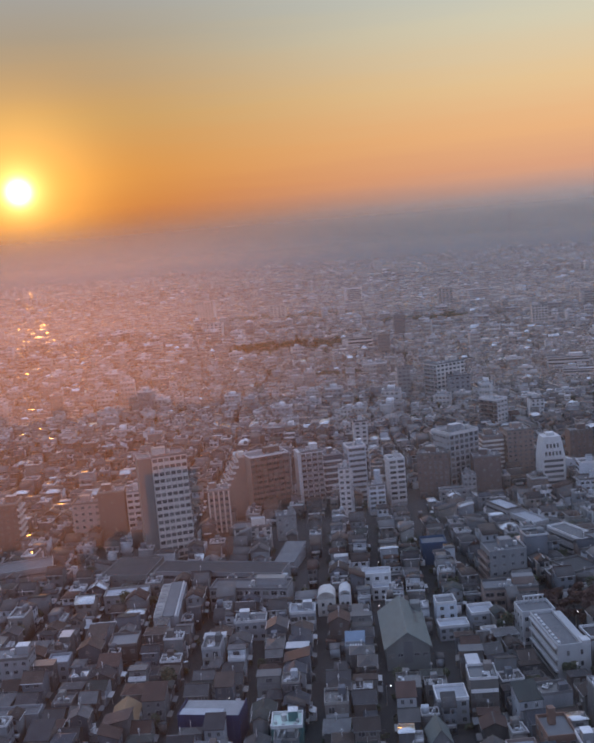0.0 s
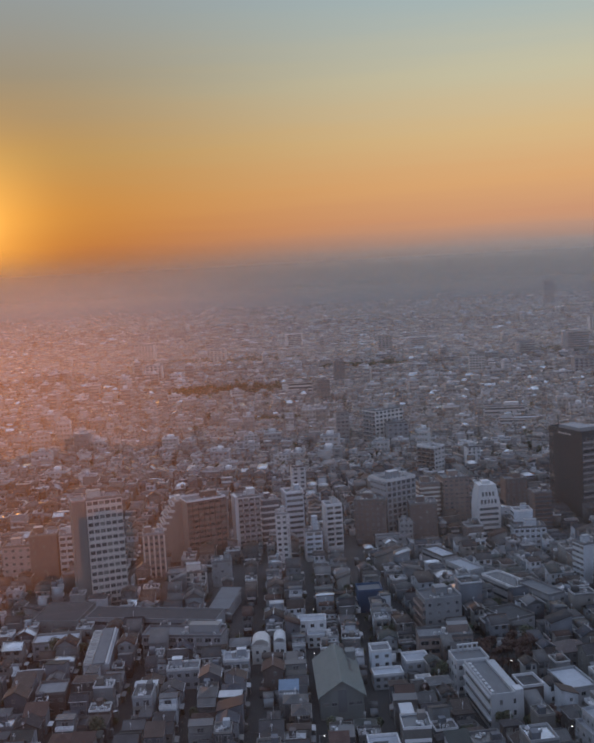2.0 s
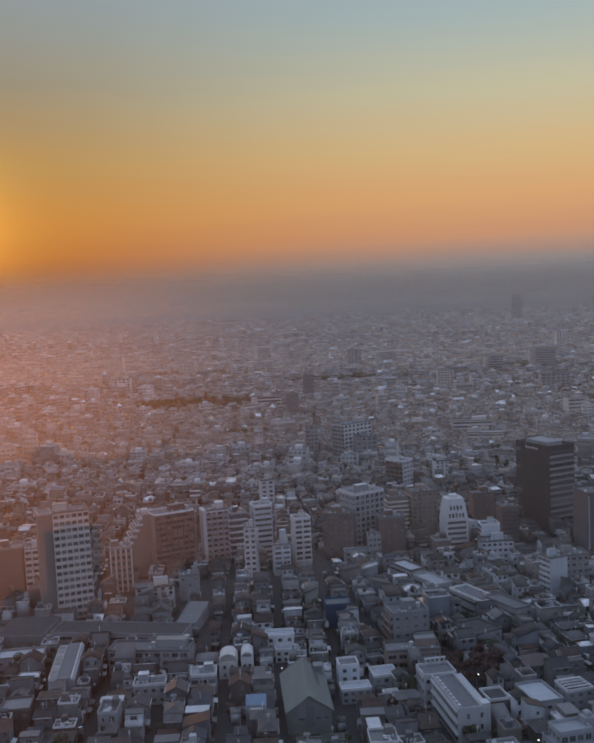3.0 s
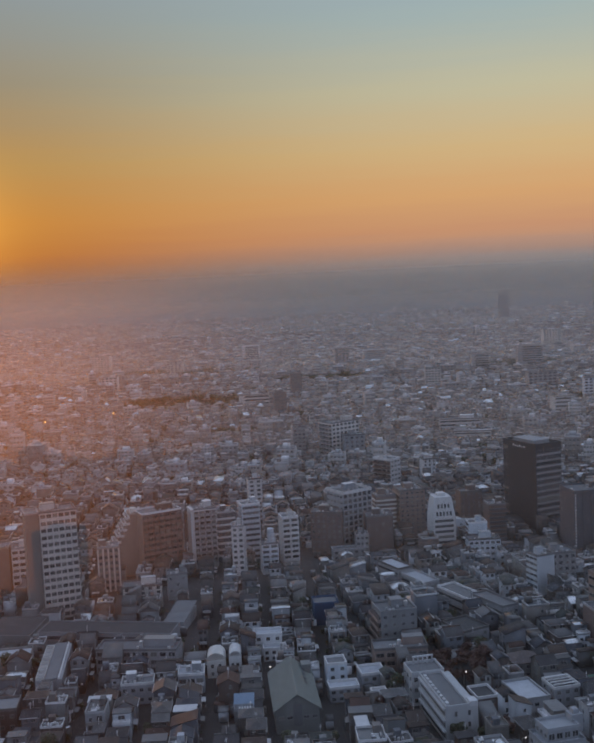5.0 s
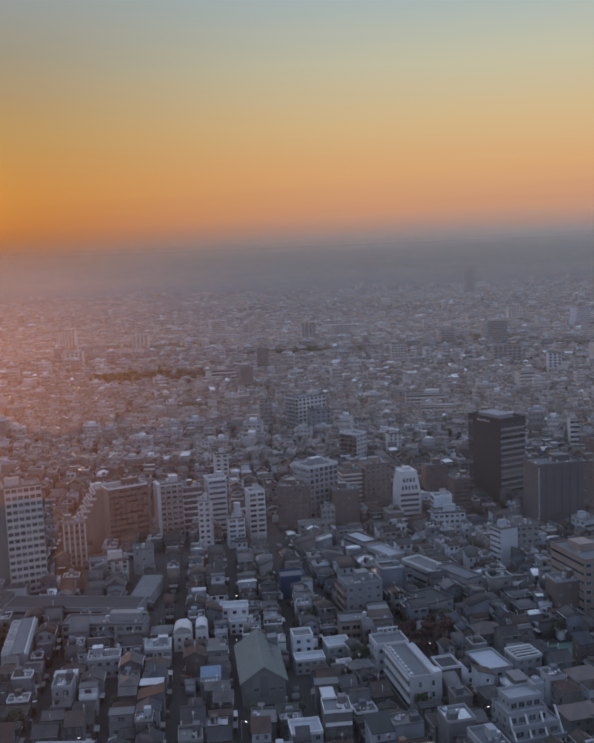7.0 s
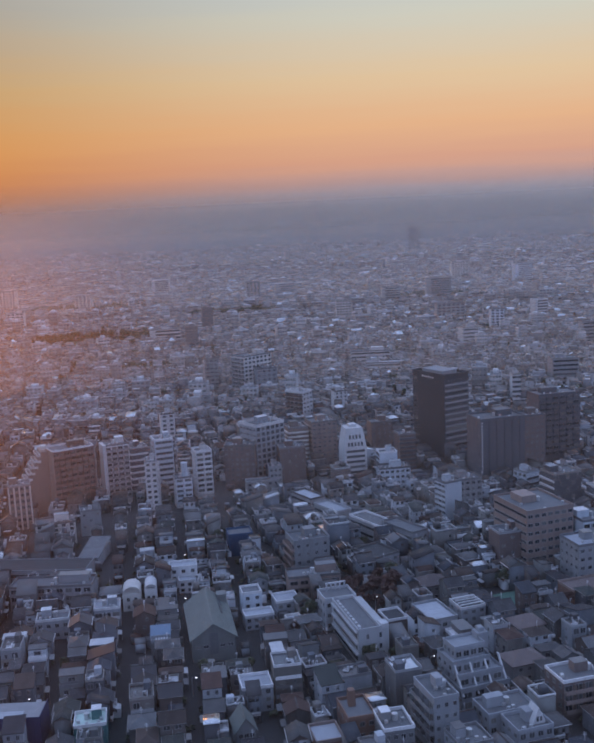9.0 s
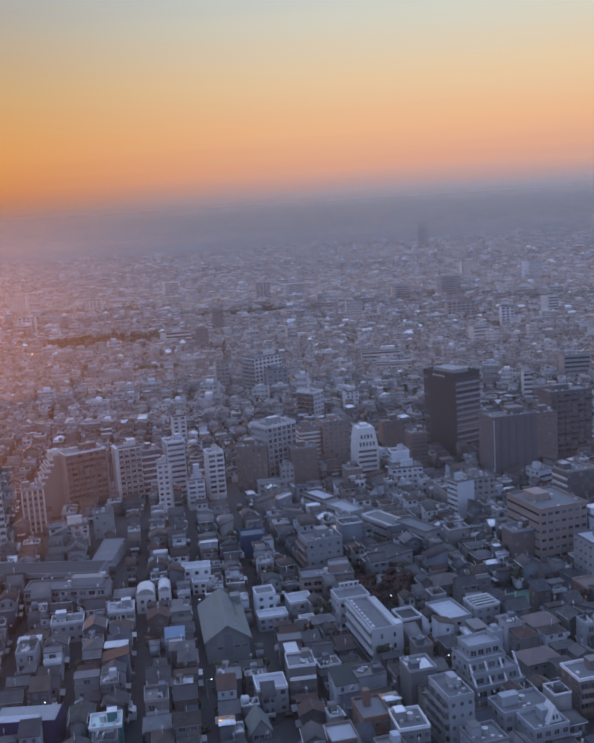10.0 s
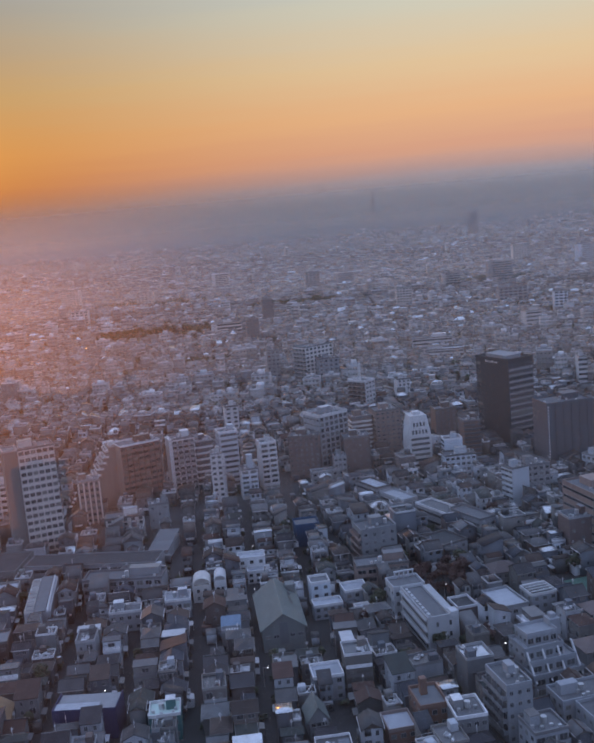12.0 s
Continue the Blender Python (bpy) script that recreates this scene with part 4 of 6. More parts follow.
# ---------- houses that stand out ----------
block("house", "plain white house with a bright flat roof", -20.5, 354, 3, 10.5, 7, 8.6, 3, "white_tile", {"front": ("win", 3, 1.3, 1.2)}, roof="pale_roof", rim="white_tile", category="house", pent=False)
block("house", "low white annexe with a bright roof terrace", -17, 348.5, 3, 8, 5, 5.2, 2, "white_tile", {"front": ("win", 3, 1.2, 1.1)}, roof="pale_roof", rim="white_tile", category="house", pent=False)
block("house", "white house with roof terraces on two levels", -45.5, 323, 4, 9, 8, 7.2, 2, "dull_white", {"front": ("balc", 3, "white_tile"), "right": ("win", 2, 1, 1)}, roof="pale_roof", rim="white_tile", category="house")
block("house", "pair of white cubic houses under one roof", -64, 316, 4, 11, 7, 7.6, 2, "dull_white", {"front": ("win", 4, 1.2, 1.2)}, roof="mid_roof", rim="white_tile", category="house")
block("house", "white house with a pale sloping roof edge", -122, 289, 7, 7, 7.5, 7, 2, "dull_white", {"front": ("win", 2, 1.3, 1.2)}, roof="pale_roof", rim="dull_white", category="house", pent=False)
block("workshop", "low workshop with a bright narrow roof strip", -120, 322, 6, 11, 4.5, 4.6, 1, "mid_grey", {"front": ("win", 3, 1.6, 1.2)}, roof="pale_roof", rim="rim", category="workshop", pent=False, top=0.25)
block("house", "dark brown house with a flat roof inside a pale kerb", -104, 299, 7, 9.5, 10, 8, 2, "dark_brown", {"front": ("win", 3, 1.2, 1.1)}, roof="mid_grey", rim="rim", category="house", pent=False)
block("house", "pale blue-white house with a roof terrace", 6, 321, 8, 6.8, 7, 9.5, 3, "pale_blue_wall", {"front": ("win", 2, 1.2, 1.1), "right": ("win", 2, 0.9, 1)}, roof="mid_roof", rim="white_tile", category="house", pent=False)
block("house", "low white house with a broad bright roof", 6.3, 310.5, 8, 10, 6, 5.4, 2, "dull_white", {"front": ("win", 4, 1.2, 1.1)}, roof="pale_roof", rim="white_tile", category="house", pent=False)
block("house", "white house with a broad pale flat roof", 17.5, 318, 10, 8.5, 8, 6.6, 2, "dull_white", {"front": ("win", 3, 1.3, 1.2), "left": ("win", 2, 1, 1)}, roof="pale_roof", rim="white_tile", category="house", pent=False)
block("house", "small cream house with a white roof", 20.5, 305, 10, 5, 5.5, 5, 2, "cream_tile", {"front": ("win", 2, 1.0, 1.0)}, roof="pale_roof", rim="cream_tile", category="house", pent=False)
block("apartment_block", "pale flats with windows on the end wall", -140, 283, 6, 14, 9, 11.5, 4, "grey_wall", {"front": ("win", 5, 1.2, 1.1), "right": ("win", 3, 1.0, 1.1)}, roof="mid_grey")
block("workshop", "long low white building with a pale roof", -128, 256, 6, 15, 6, 6, 2, "dull_white", {"front": ("win", 5, 1.3, 1.0)}, roof="mid_roof", rim="dull_white", category="workshop", pent=False)

# barn-like house with a tan pitched roof
KEEP_OUT.append((-90, 251, 8, 8, 13))
bh = thing("house", -90, 251, 8, "white house with a long tan pitched roof", "house")
q = Geo().box(0.3, 0.3, 0, 7.7, 12.7, 4.4)
q.add([(0.3, 0.31, 4.4), (7.7, 0.31, 4.4), (4, 0.31, 6.9), (0.3, 12.69, 4.4), (7.7, 12.69, 4.4), (4, 12.69, 6.9)], [(0, 1, 2), (3, 5, 4)])
part("wall", q, ["white_tile"], bh)
part("roof", Geo().gable(-0.2, -0.2, 8.2, 13.2, 4.2, 2.9), ["barn_roof"], bh)
for c in range(2):
    part("window", window_mesh(1.1, 1.1), None, bh, at=pose(2.4 + 3.2 * c, 0.299, 2.6))

# houses with coloured roofs, and a green sports court
for x, y, yaw, w, d, h, shape, rf, lab in ((0.5, 236, 8, 6.0, 8.5, 5.6, "gable", "green_roof", "house with a steep dull green gable roof"), (82, 258, 12, 11.5, 9.0, 5.8, "hip", "brown_tile", "broad house with a brown hipped roof"),
                                           (70, 322, 10, 10.5, 9.0, 5.8, "hip", "dark_brown", "old house with a wide dark brown hipped roof"), (92, 283, 12, 10.0, 8.5, 5.6, "hip", "brown_tile", "low house with a russet hipped roof")):
    KEEP_OUT.append((x, y, yaw, w, d))
    ch = thing("house", x, y, yaw, lab, "house")
    q = Geo().box(0.4, 0.4, 0, w - 0.4, d - 0.4, h)
    if shape == "gable":
        q.add([(0.4, 0.41, h), (w - 0.4, 0.41, h), (w / 2, 0.41, h + 3.4), (0.4, d - 0.41, h), (w - 0.4, d - 0.41, h), (w / 2, d - 0.41, h + 3.4)], [(0, 1, 2), (3, 5, 4)])
    part("wall", q, ["mid_grey"], ch)
    part("roof", Geo().gable(-0.2, -0.2, w + 0.2, d + 0.2, h - 0.5, 4.2) if shape == "gable" else Geo().hip(-0.3, -0.3, w + 0.3, d + 0.3, h + 0.1, 2.6), [rf], ch)
    for c in range(3):
        for zz in (1.0, 3.7):
            part("window", window_mesh(1.1, 1.1), None, ch, at=pose(w * (0.25 + 0.25 * c), 0.399, zz))
lt = block("house", "greenish white house with white roof beams", 77, 296, 14, 9, 8.5, 8.5, 3, "dull_white", {"front": ("win", 3, 1.3, 1.2), "left": ("win", 2, 1.1, 1.1)}, roof="dark_roof", rim="white_tile", category="house", pent=False)
for c in range(4):
    part("roof_beam", Geo().box(0.3, 1.2 + 1.9 * c, 8.6, 8.7, 1.5 + 1.9 * c, 8.95), ["white_tile"], lt)
block("apartment_block", "low red brick building with a pale roof edge", 119, 306, 12, 17, 10, 7, 2, "brick_orange", {"front": ("win", 5, 1.4, 1.1)}, roof="brown_tile", rim="tan_tile", pent=False)
KEEP_OUT.append((93, 312, 12, 15, 11))
paint("court_green", (0.10, 0.19, 0.15), 0.9)
single("sports_court", Geo().box(0, 0, 0, 15, 11, 0.12), ["court_green"], "pale green sports court between houses", "court", pose(93, 312, 0, 0, 0, 12), kind="structure")

# house with an arched roof, and a slim white one with a vaulted top
for x, y, w, d, h, wall, lab in ((-36.7, 335.5, 6.6, 8, 6.4, "cream_tile", "house with a round arched roof and dark recess"), (-28.8, 336, 4.4, 8, 7.6, "white_tile", "slim white house with a vaulted roof")):
    KEEP_OUT.append((x, y, 3, w, d))
    ah = thing("house", x, y, 3, lab, "house")
    part("wall", Geo().box(0, 0, 0, w, d, h), [wall], ah)
    q = Geo()
    n, r = 12, w / 2
    ring = [(r - r * math.cos(math.pi * i / n), h + 0.85 * r * math.sin(math.pi * i / n)) for i in range(n + 1)]
    inner = [(r - (r - 0.5) * math.cos(math.pi * i / n), h + 0.85 * (r - 0.5) * math.sin(math.pi * i / n)) for i in range(n + 1)]
    v = [(a, yy, z) for yy in (0, d) for a, z in ring] + [(a, yy, z) for yy in (0, 1.6) for a, z in inner]
    k = n + 1
    f = [(i, i + 1, k + i + 1, k + i)[::-1] for i in range(n)] + [(i, i + 1, 2 * k + i + 1, 2 * k + i) for i in range(n)] + [(2 * k + i, 2 * k + i + 1, 3 * k + i + 1, 3 * k + i) for i in range(n)]
    f += [tuple(range(3 * k, 4 * k)), tuple(range(k, 2 * k))[::-1]]
    part("roof", q.add(v, f), [wall], ah)
    for c in range(2):
        for zz in (1.0, 3.8):
            part("window", window_mesh(0.9, 1.2), None, ah, at=pose(w * (0.3 + 0.4 * c), -0.001, zz))

# house with a blue sloping roof and a striped balcony
KEEP_OUT.append((-24.4, 293, 2, 6.2, 9))
bl = thing("house", -24.4, 293, 2, "house with a blue sloping roof and striped balcony", "house")
part("wall", Geo().box(0, 0, 0, 6.2, 9, 6.6), ["mid_grey"], bl)
q = Geo().add([(-0.2, 3.6, 6.6), (6.4, 3.6, 6.6), (6.4, 9.2, 8.4), (-0.2, 9.2, 8.4), (-0.2, 3.6, 6.8), (6.4, 3.6, 6.8), (6.4, 9.2, 8.6), (-0.2, 9.2, 8.6)], [(0, 3, 2, 1), (4, 5, 6, 7), (0, 1, 5, 4), (1, 2, 6, 5), (2, 3, 7, 6), (3, 0, 4, 7)])
part("roof", q, ["blue_roof"], bl)
for c in range(5):
    part("slat", Geo().box(1.5 + 0.85 * c, 1.4, 6.6, 1.95 + 0.85 * c, 3.4, 6.75), ["white_tile"], bl)
part("railing", Geo().rim(0, 0, 6.6, 6.2, 3.5, 7.5, 0.1), ["dull_white"], bl)
for c in range(2):
    part("window", window_mesh(1.2, 1.2), None, bl, at=pose(1.8 + 2.6 * c, -0.001, 3.9))


# ---------- houses ----------
def house_kit(kind, w, d, rng):
    """The parts of one small house, front left corner at 0, 0: (name, Geo, materials)."""
    out, wins = [], []
    if kind == "flats":
        h = rng.choice((9.0, 11.8))
        out.append(("wall", Geo().box(0, 0, 0, w, d, h), ["wall"]))
        out.append(("parapet", Geo().rim(-0.05, -0.05, h, w + 0.05, d + 0.05, h + 0.8, 0.16), ["rim"]))
        out.append(("roof", Geo().box(0.16, 0.16, h, w - 0.16, d - 0.16, h + 0.08), ["flat"]))
        out.append(("roof_house", Geo().box(w * 0.6, d * 0.6, h + 0.08, w * 0.9, d * 0.9, h + 2.2, 0, 0.08), ["wall"]))
        for i in range(1, int(h / 2.8)):
            z = 2.8 * i
            out.append(("balcony", Geo().box(0.2, -1.0, z, w - 0.2, 0, z + 0.15).box(0.2, -1.0, z + 0.15, w - 0.2, -0.9, z + 1.1), ["rim"]))
    elif kind == "flat":
        h = rng.choice((6.3, 8.8, 9.0))
        out.append(("wall", Geo().box(0, 0, 0, w, d, h), ["wall"]))
        out.append(("parapet", Geo().rim(-0.05, -0.05, h, w + 0.05, d + 0.05, h + 0.7, 0.16), ["rim"]))
        out.append(("roof", Geo().box(0.16, 0.16, h, w - 0.16, d - 0.16, h + 0.08), ["flat"]))
        px = rng.uniform(0.3, max(0.4, w - 2.5))
        out.append(("roof_house", Geo().box(px, d * 0.55, h + 0.08, px + 2.0, d * 0.55 + 2.1, h + 2.3, 0, 0.08), ["wall"]))
    elif kind == "gable":
        h = rng.choice((5.6, 5.9, 8.2))
        along = "y" if rng.random() < 0.6 else "x"
        rise = (w if along == "y" else d) * 0.5 * rng.uniform(0.42, 0.6)
        g0 = Geo().box(0, 0, 0, w, d, h)
        if along == "y":
            g0.add([(0, 0.02, h), (w, 0.02, h), (w / 2, 0.02, h + rise), (0, d - 0.02, h), (w, d - 0.02, h), (w / 2, d - 0.02, h + rise)], [(0, 1, 2), (3, 5, 4)])
        else:
            g0.add([(0.02, 0, h), (0.02, d, h), (0.02, d / 2, h + rise), (w - 0.02, 0, h), (w - 0.02, d, h), (w - 0.02, d / 2, h + rise)], [(0, 2, 1), (3, 4, 5)])
        out.append(("wall", g0, ["wall"]))
        o = 0.45
        k = rise / ((w if along == "y" else d) / 2) * o
        out.append(("roof", Geo().gable(-o, -o, w + o, d + o, h - k, rise + k, along), ["pitched"]))
        out.append(("ridge_cap", Geo().box(w / 2 - 0.14, -o, h + rise + 0.12, w / 2 + 0.14, d + o, h + rise + 0.3) if along == "y" else Geo().box(-o, d / 2 - 0.14, h + rise + 0.12, w + o, d / 2 + 0.14, h + rise + 0.3), ["pitched"]))
    elif kind == "hip":
        h = rng.choice((5.6, 5.8, 8.0))
        out.append(("wall", Geo().box(0, 0, 0, w, d, h), ["wall"]))
        out.append(("roof", Geo().hip(-0.5, -0.5, w + 0.5, d + 0.5, h + 0.1, min(w, d) * 0.24), ["pitched"]))
        bal = Geo().box(w * 0.15, -1.0, 2.7, w * 0.7, 0, 2.85)
        bal.box(w * 0.15, -1.0, 2.85, w * 0.7, -0.9, 3.8).box(w * 0.15, -0.9, 2.85, w * 0.15 + 0.1, 0, 3.8).box(w * 0.7 - 0.1, -0.9, 2.85, w * 0.7, 0, 3.8)
        out.append(("balcony", bal, ["rim"]))
    elif kind == "twin":
        h, b = 6.0, d * rng.uniform(0.35, 0.5)
        out.append(("wall", Geo().box(0, b, 0, w, d, h).box(w * 0.1, 0, 0, w, b, 3.1), ["wall"]))
        out.append(("roof", Geo().hip(-0.4, b - 0.4, w + 0.4, d + 0.4, h + 0.1, (d - b) * 0.26), ["pitched"]))
        out.append(("terrace", Geo().rim(w * 0.1 - 0.05, -0.05, 3.1, w + 0.05, b - 0.02, 4.1, 0.12), ["rim"]))
        out.append(("terrace_floor", Geo().box(w * 0.1 + 0.1, 0.1, 3.1, w - 0.1, b - 0.1, 3.2), ["flat"]))
        wins += [(w * 0.3, b, 3.4, 1.6, 1.9, 0), (w * 0.72, b, 3.7, 1.1, 1.2, 0)]
    elif kind == "shed":
        h = rng.choice((6.2, 8.4))
        v = [(-0.3, -0.4, h), (w + 0.3, -0.4, h), (w + 0.3, d + 0.3, h + 2.0), (-0.3, d + 0.3, h + 2.0)]
        out.append(("wall", Geo().add([(0, 0, 0), (w, 0, 0), (w, d, 0), (0, d, 0), (0, 0, h), (w, 0, h), (w, d, h + 1.8), (0, d, h + 1.8)], [(0, 3, 2, 1), (4, 5, 6, 7), (0, 1, 5, 4), (1, 2, 6, 5), (2, 3, 7, 6), (3, 0, 4, 7)]), ["wall"]))
        out.append(("roof", Geo().add(v + [(x, y, z + 0.16) for x, y, z in v], [(0, 3, 2, 1), (4, 5, 6, 7), (0, 1, 5, 4), (1, 2, 6, 5), (2, 3, 7, 6), (3, 0, 4, 7)]), ["pitched"]))
        bal = Geo().box(w * 0.1, -1.0, 2.7, w * 0.9, 0, 2.85).box(w * 0.1, -1.0, 2.85, w * 0.9, -0.9, 3.8)
        out.append(("balcony", bal, ["rim"]))
    else:       # stepped
        h, b = rng.choice((8.4, 8.8)), d * rng.uniform(0.3, 0.42)
        h1 = h - 2.8
        out.append(("wall", Geo().box(0, 0, 0, w, b, h1).box(0, b, 0, w, d, h), ["wall"]))
        out.append(("terrace", Geo().rim(-0.04, -0.04, h1, w + 0.04, b, h1 + 0.95, 0.14).box(0.14, 0.14, h1, w - 0.14, b - 0.14, h1 + 0.05), ["rim"]))
        if rng.random() < 0.5:
            out.append(("roof", Geo().add([(-0.3, b - 0.3, h + 0.05), (w + 0.3, b - 0.3, h + 0.05), (w + 0.3, d + 0.2, h + 1.5), (-0.3, d + 0.2, h + 1.5), (-0.3, b - 0.3, h + 0.25), (w + 0.3, b - 0.3, h + 0.25), (w + 0.3, d + 0.2, h + 1.7), (-0.3, d + 0.2, h + 1.7)],
                                          [(0, 3, 2, 1), (4, 5, 6, 7), (0, 1, 5, 4), (1, 2, 6, 5), (2, 3, 7, 6), (3, 0, 4, 7)]), ["pitched"]))
        else:
            out.append(("roof", Geo().box(-0.25, b - 0.25, h, w + 0.25, d + 0.25, h + 0.22), ["flat"]))
        wins.append((w * 0.5, b, h1 + 0.15, 1.9, 2.0, 0))
    # gutters in rim colour also paint the skylit bright line along the eaves
    if kind == "hip":
        out.append(("gutter", Geo().rim(-0.6, -0.6, h - 0.12, w + 0.6, d + 0.6, h + 0.04, 0.12), ["rim"]))
    if kind == "gable":
        e0 = h - k
        for s in (0, 1):
            gx, gy = -o - 0.14 + s * (w + 2 * o + 0.14), -o - 0.14 + s * (d + 2 * o + 0.14)
            gut = Geo().box(gx, -o, e0 - 0.02, gx + 0.14, d + o, e0 + 0.14) if along == "y" else Geo().box(-o, gy, e0 - 0.02, w + o, gy + 0.14, e0 + 0.14)
            out.append(("gutter", gut, ["rim"]))
        bw = w * rng.uniform(0.45, 0.8)
        out.append(("balcony", Geo().box(w - bw, -0.9, 2.8, w, 0, 2.95).box(w - bw, -0.9, 2.95, w, -0.82, 3.85).box(w - bw, -0.82, 2.95, w - bw + 0.08, 0, 3.85).box(w - 0.08, -0.82, 2.95, w, 0, 3.85), ["rim"]))
    if kind in ("hip", "gable", "shed"):       # pent roof over the ground floor
        s0, s1 = (w * 0.72, w + 0.3) if kind == "hip" else (-0.3, w * 0.32)
        pr = [(s0, -1.1, 2.5), (s1, -1.1, 2.5), (s1, 0, 3.05), (s0, 0, 3.05)]
        out.append(("pent_roof", Geo().add(pr + [(x, y, z + 0.14) for x, y, z in pr], [(0, 3, 2, 1), (4, 5, 6, 7), (0, 1, 5, 4), (1, 2, 6, 5), (2, 3, 7, 6), (3, 0, 4, 7)]), ["pitched"]))
        sx, sy = rng.uniform(0.3, w - 1.9), d + 0.2
        out.append(("shed", Geo().box(sx, sy, 0, sx + 1.5, sy + 0.9, 2.0, 0, 0.05), ["rim"]))
    if kind in ("gable", "hip", "shed", "twin"):
        ax = rng.uniform(0.2, w - 1.2)
        out.append(("air_conditioner", Geo().box(ax, d, 3.0, ax + 0.8, d + 0.32, 3.6, 0, 0.04), ["rim"]))
        cw = rng.uniform(2.0, 2.8)
        out.append(("carport", Geo().add([(w, d * 0.2, 2.3), (w + 1.5, d * 0.2, 2.15), (w + 1.5, d * 0.2 + cw + 1.2, 2.15), (w, d * 0.2 + cw + 1.2, 2.3), (w, d * 0.2, 2.38), (w + 1.5, d * 0.2, 2.23), (w + 1.5, d * 0.2 + cw + 1.2, 2.23), (w, d * 0.2 + cw + 1.2, 2.38)],
                                          [(0, 3, 2, 1), (4, 5, 6, 7), (0, 1, 5, 4), (1, 2, 6, 5), (2, 3, 7, 6), (3, 0, 4, 7)]).box(w + 1.4, d * 0.2 + 0.1, 0, w + 1.48, d * 0.2 + 0.2, 2.2), ["rim"]))
    if kind in ("flat", "stepped"):
        z1 = h + 0.08 if kind == "flat" else h1 + 0.05
        rx = rng.uniform(0.3, 0.9)
        rack = Geo()
        for s in (0, 1):
            rack.box(rx + s * (w - 1.9), 0.9, z1, rx + s * (w - 1.9) + 0.08, 0.98, z1 + 1.9)
        rack.box(rx, 0.9, z1 + 1.82, rx + w - 1.82, 0.98, z1 + 1.9)
        out.append(("drying_rack", rack, ["rim"]))
    floors = 3 if h > 7 else 2
    if kind == "twin":
        floors = 1
    for i in range(floors):
        if kind == "stepped" and i == floors - 1:
            continue
        z = 0.9 + 2.8 * i
        for c in range(2):
            ww = rng.choice((0.8, 1.2, 1.7))
            wins.append((w * (0.27 + 0.46 * c), 0, z, ww, 1.2 if ww < 1.5 else 1.7, 0))
        wins.append((0, d * rng.uniform(0.3, 0.6), z, 0.8, 1.0, -90))
        if i == 1:
            wins.append((w, d * rng.uniform(0.3, 0.6), z, 0.8, 1.0, 90))
    if kind == "flat":
        for i in range(2):
            ax, ay = rng.uniform(0.4, w - 1.4), rng.uniform(0.4, d * 0.4)
            out.append(("air_conditioner", Geo().box(ax, ay, h + 0.08, ax + 0.9, ay + 0.4, h + 0.85, 0, 0.04), ["rim"]))
    elif kind == "gable":
        out.append(("lean_to", Geo().add([(w * 0.2, -2.0, 2.5), (w * 0.85, -2.0, 2.5), (w * 0.85, 0, 3.2), (w * 0.2, 0, 3.2), (w * 0.2, -2.0, 0), (w * 0.85, -2.0, 0), (w * 0.85, 0, 0), (w * 0.2, 0, 0)],
                                          [(0, 1, 2, 3), (4, 5, 1, 0), (5, 6, 2, 1), (7, 4, 0, 3), (6, 7, 3, 2)]), ["rim"]))
    elif kind == "stepped":
        ax = rng.uniform(0.4, w - 1.6)
        out.append(("air_conditioner", Geo().box(ax, 0.4, h1 + 0.05, ax + 0.9, 0.8, h1 + 0.8, 0, 0.04), ["rim"]))
    return out, wins, h


KEEP_OUT.append((-12, 279, 5, 16, 10))       # the yard before the hall
GARDEN_PLOT = (47, 312, 10, 17, 24)
KEEP_OUT.append(GARDEN_PLOT)      # a garden with trees
KINDS = ["flat", "gable", "hip", "stepped", "twin", "gable", "shed", "gable", "hip", "twin", "flats"]
LABELS = {"flat": "small flat-roofed town house with a parapet", "gable": "small house with a dark pitched roof", "hip": "small house with a hipped tile roof and balcony", "flats": "small block of flats with stacked balconies", "twin": "small house with a pitched roof and a flat-roofed annexe", "shed": "narrow house with one sloping metal roof", "stepped": "small house with a roof terrace and set-back top floor"}
kits = []
for i in range(33):
    rng = random.Random(100 + i)
    big = 2.6 if KINDS[i % 11] == "flats" else 0
    kits.append((KINDS[i % 11], round(rng.uniform(4.8, 7.0) + big * 0.4, 1), round(rng.uniform(4.8, 8.0) + big, 1)))


def inside(px, py, grow, but=None):
    for x, y, yaw, w, d in [k for k in KEEP_OUT if k != but]:
        c, s = math.cos(radians(yaw)), math.sin(radians(yaw))
        lx, ly = (px - x) * c + (py - y) * s, -(px - x) * s + (py - y) * c
        if -grow < lx < w + grow and -grow < ly < d + grow:
            return True
    return False


def on_street(px, py):
    lanes = ((-44, 352, -53, 452, 5.3), (-190, 372, 20, 478, 11), (20, 478, 300, 500, 11))
    for x0, y0, x1, y1, r in lanes:
        l2 = (x1 - x0) ** 2 + (y1 - y0) ** 2
        t = max(0, min(1, ((px - x0) * (x1 - x0) + (py - y0) * (y1 - y0)) / l2))
        if math.hypot(px - x0 - t * (x1 - x0), py - y0 - t * (y1 - y0)) < r:
            return True
    return False


GARDENS = []


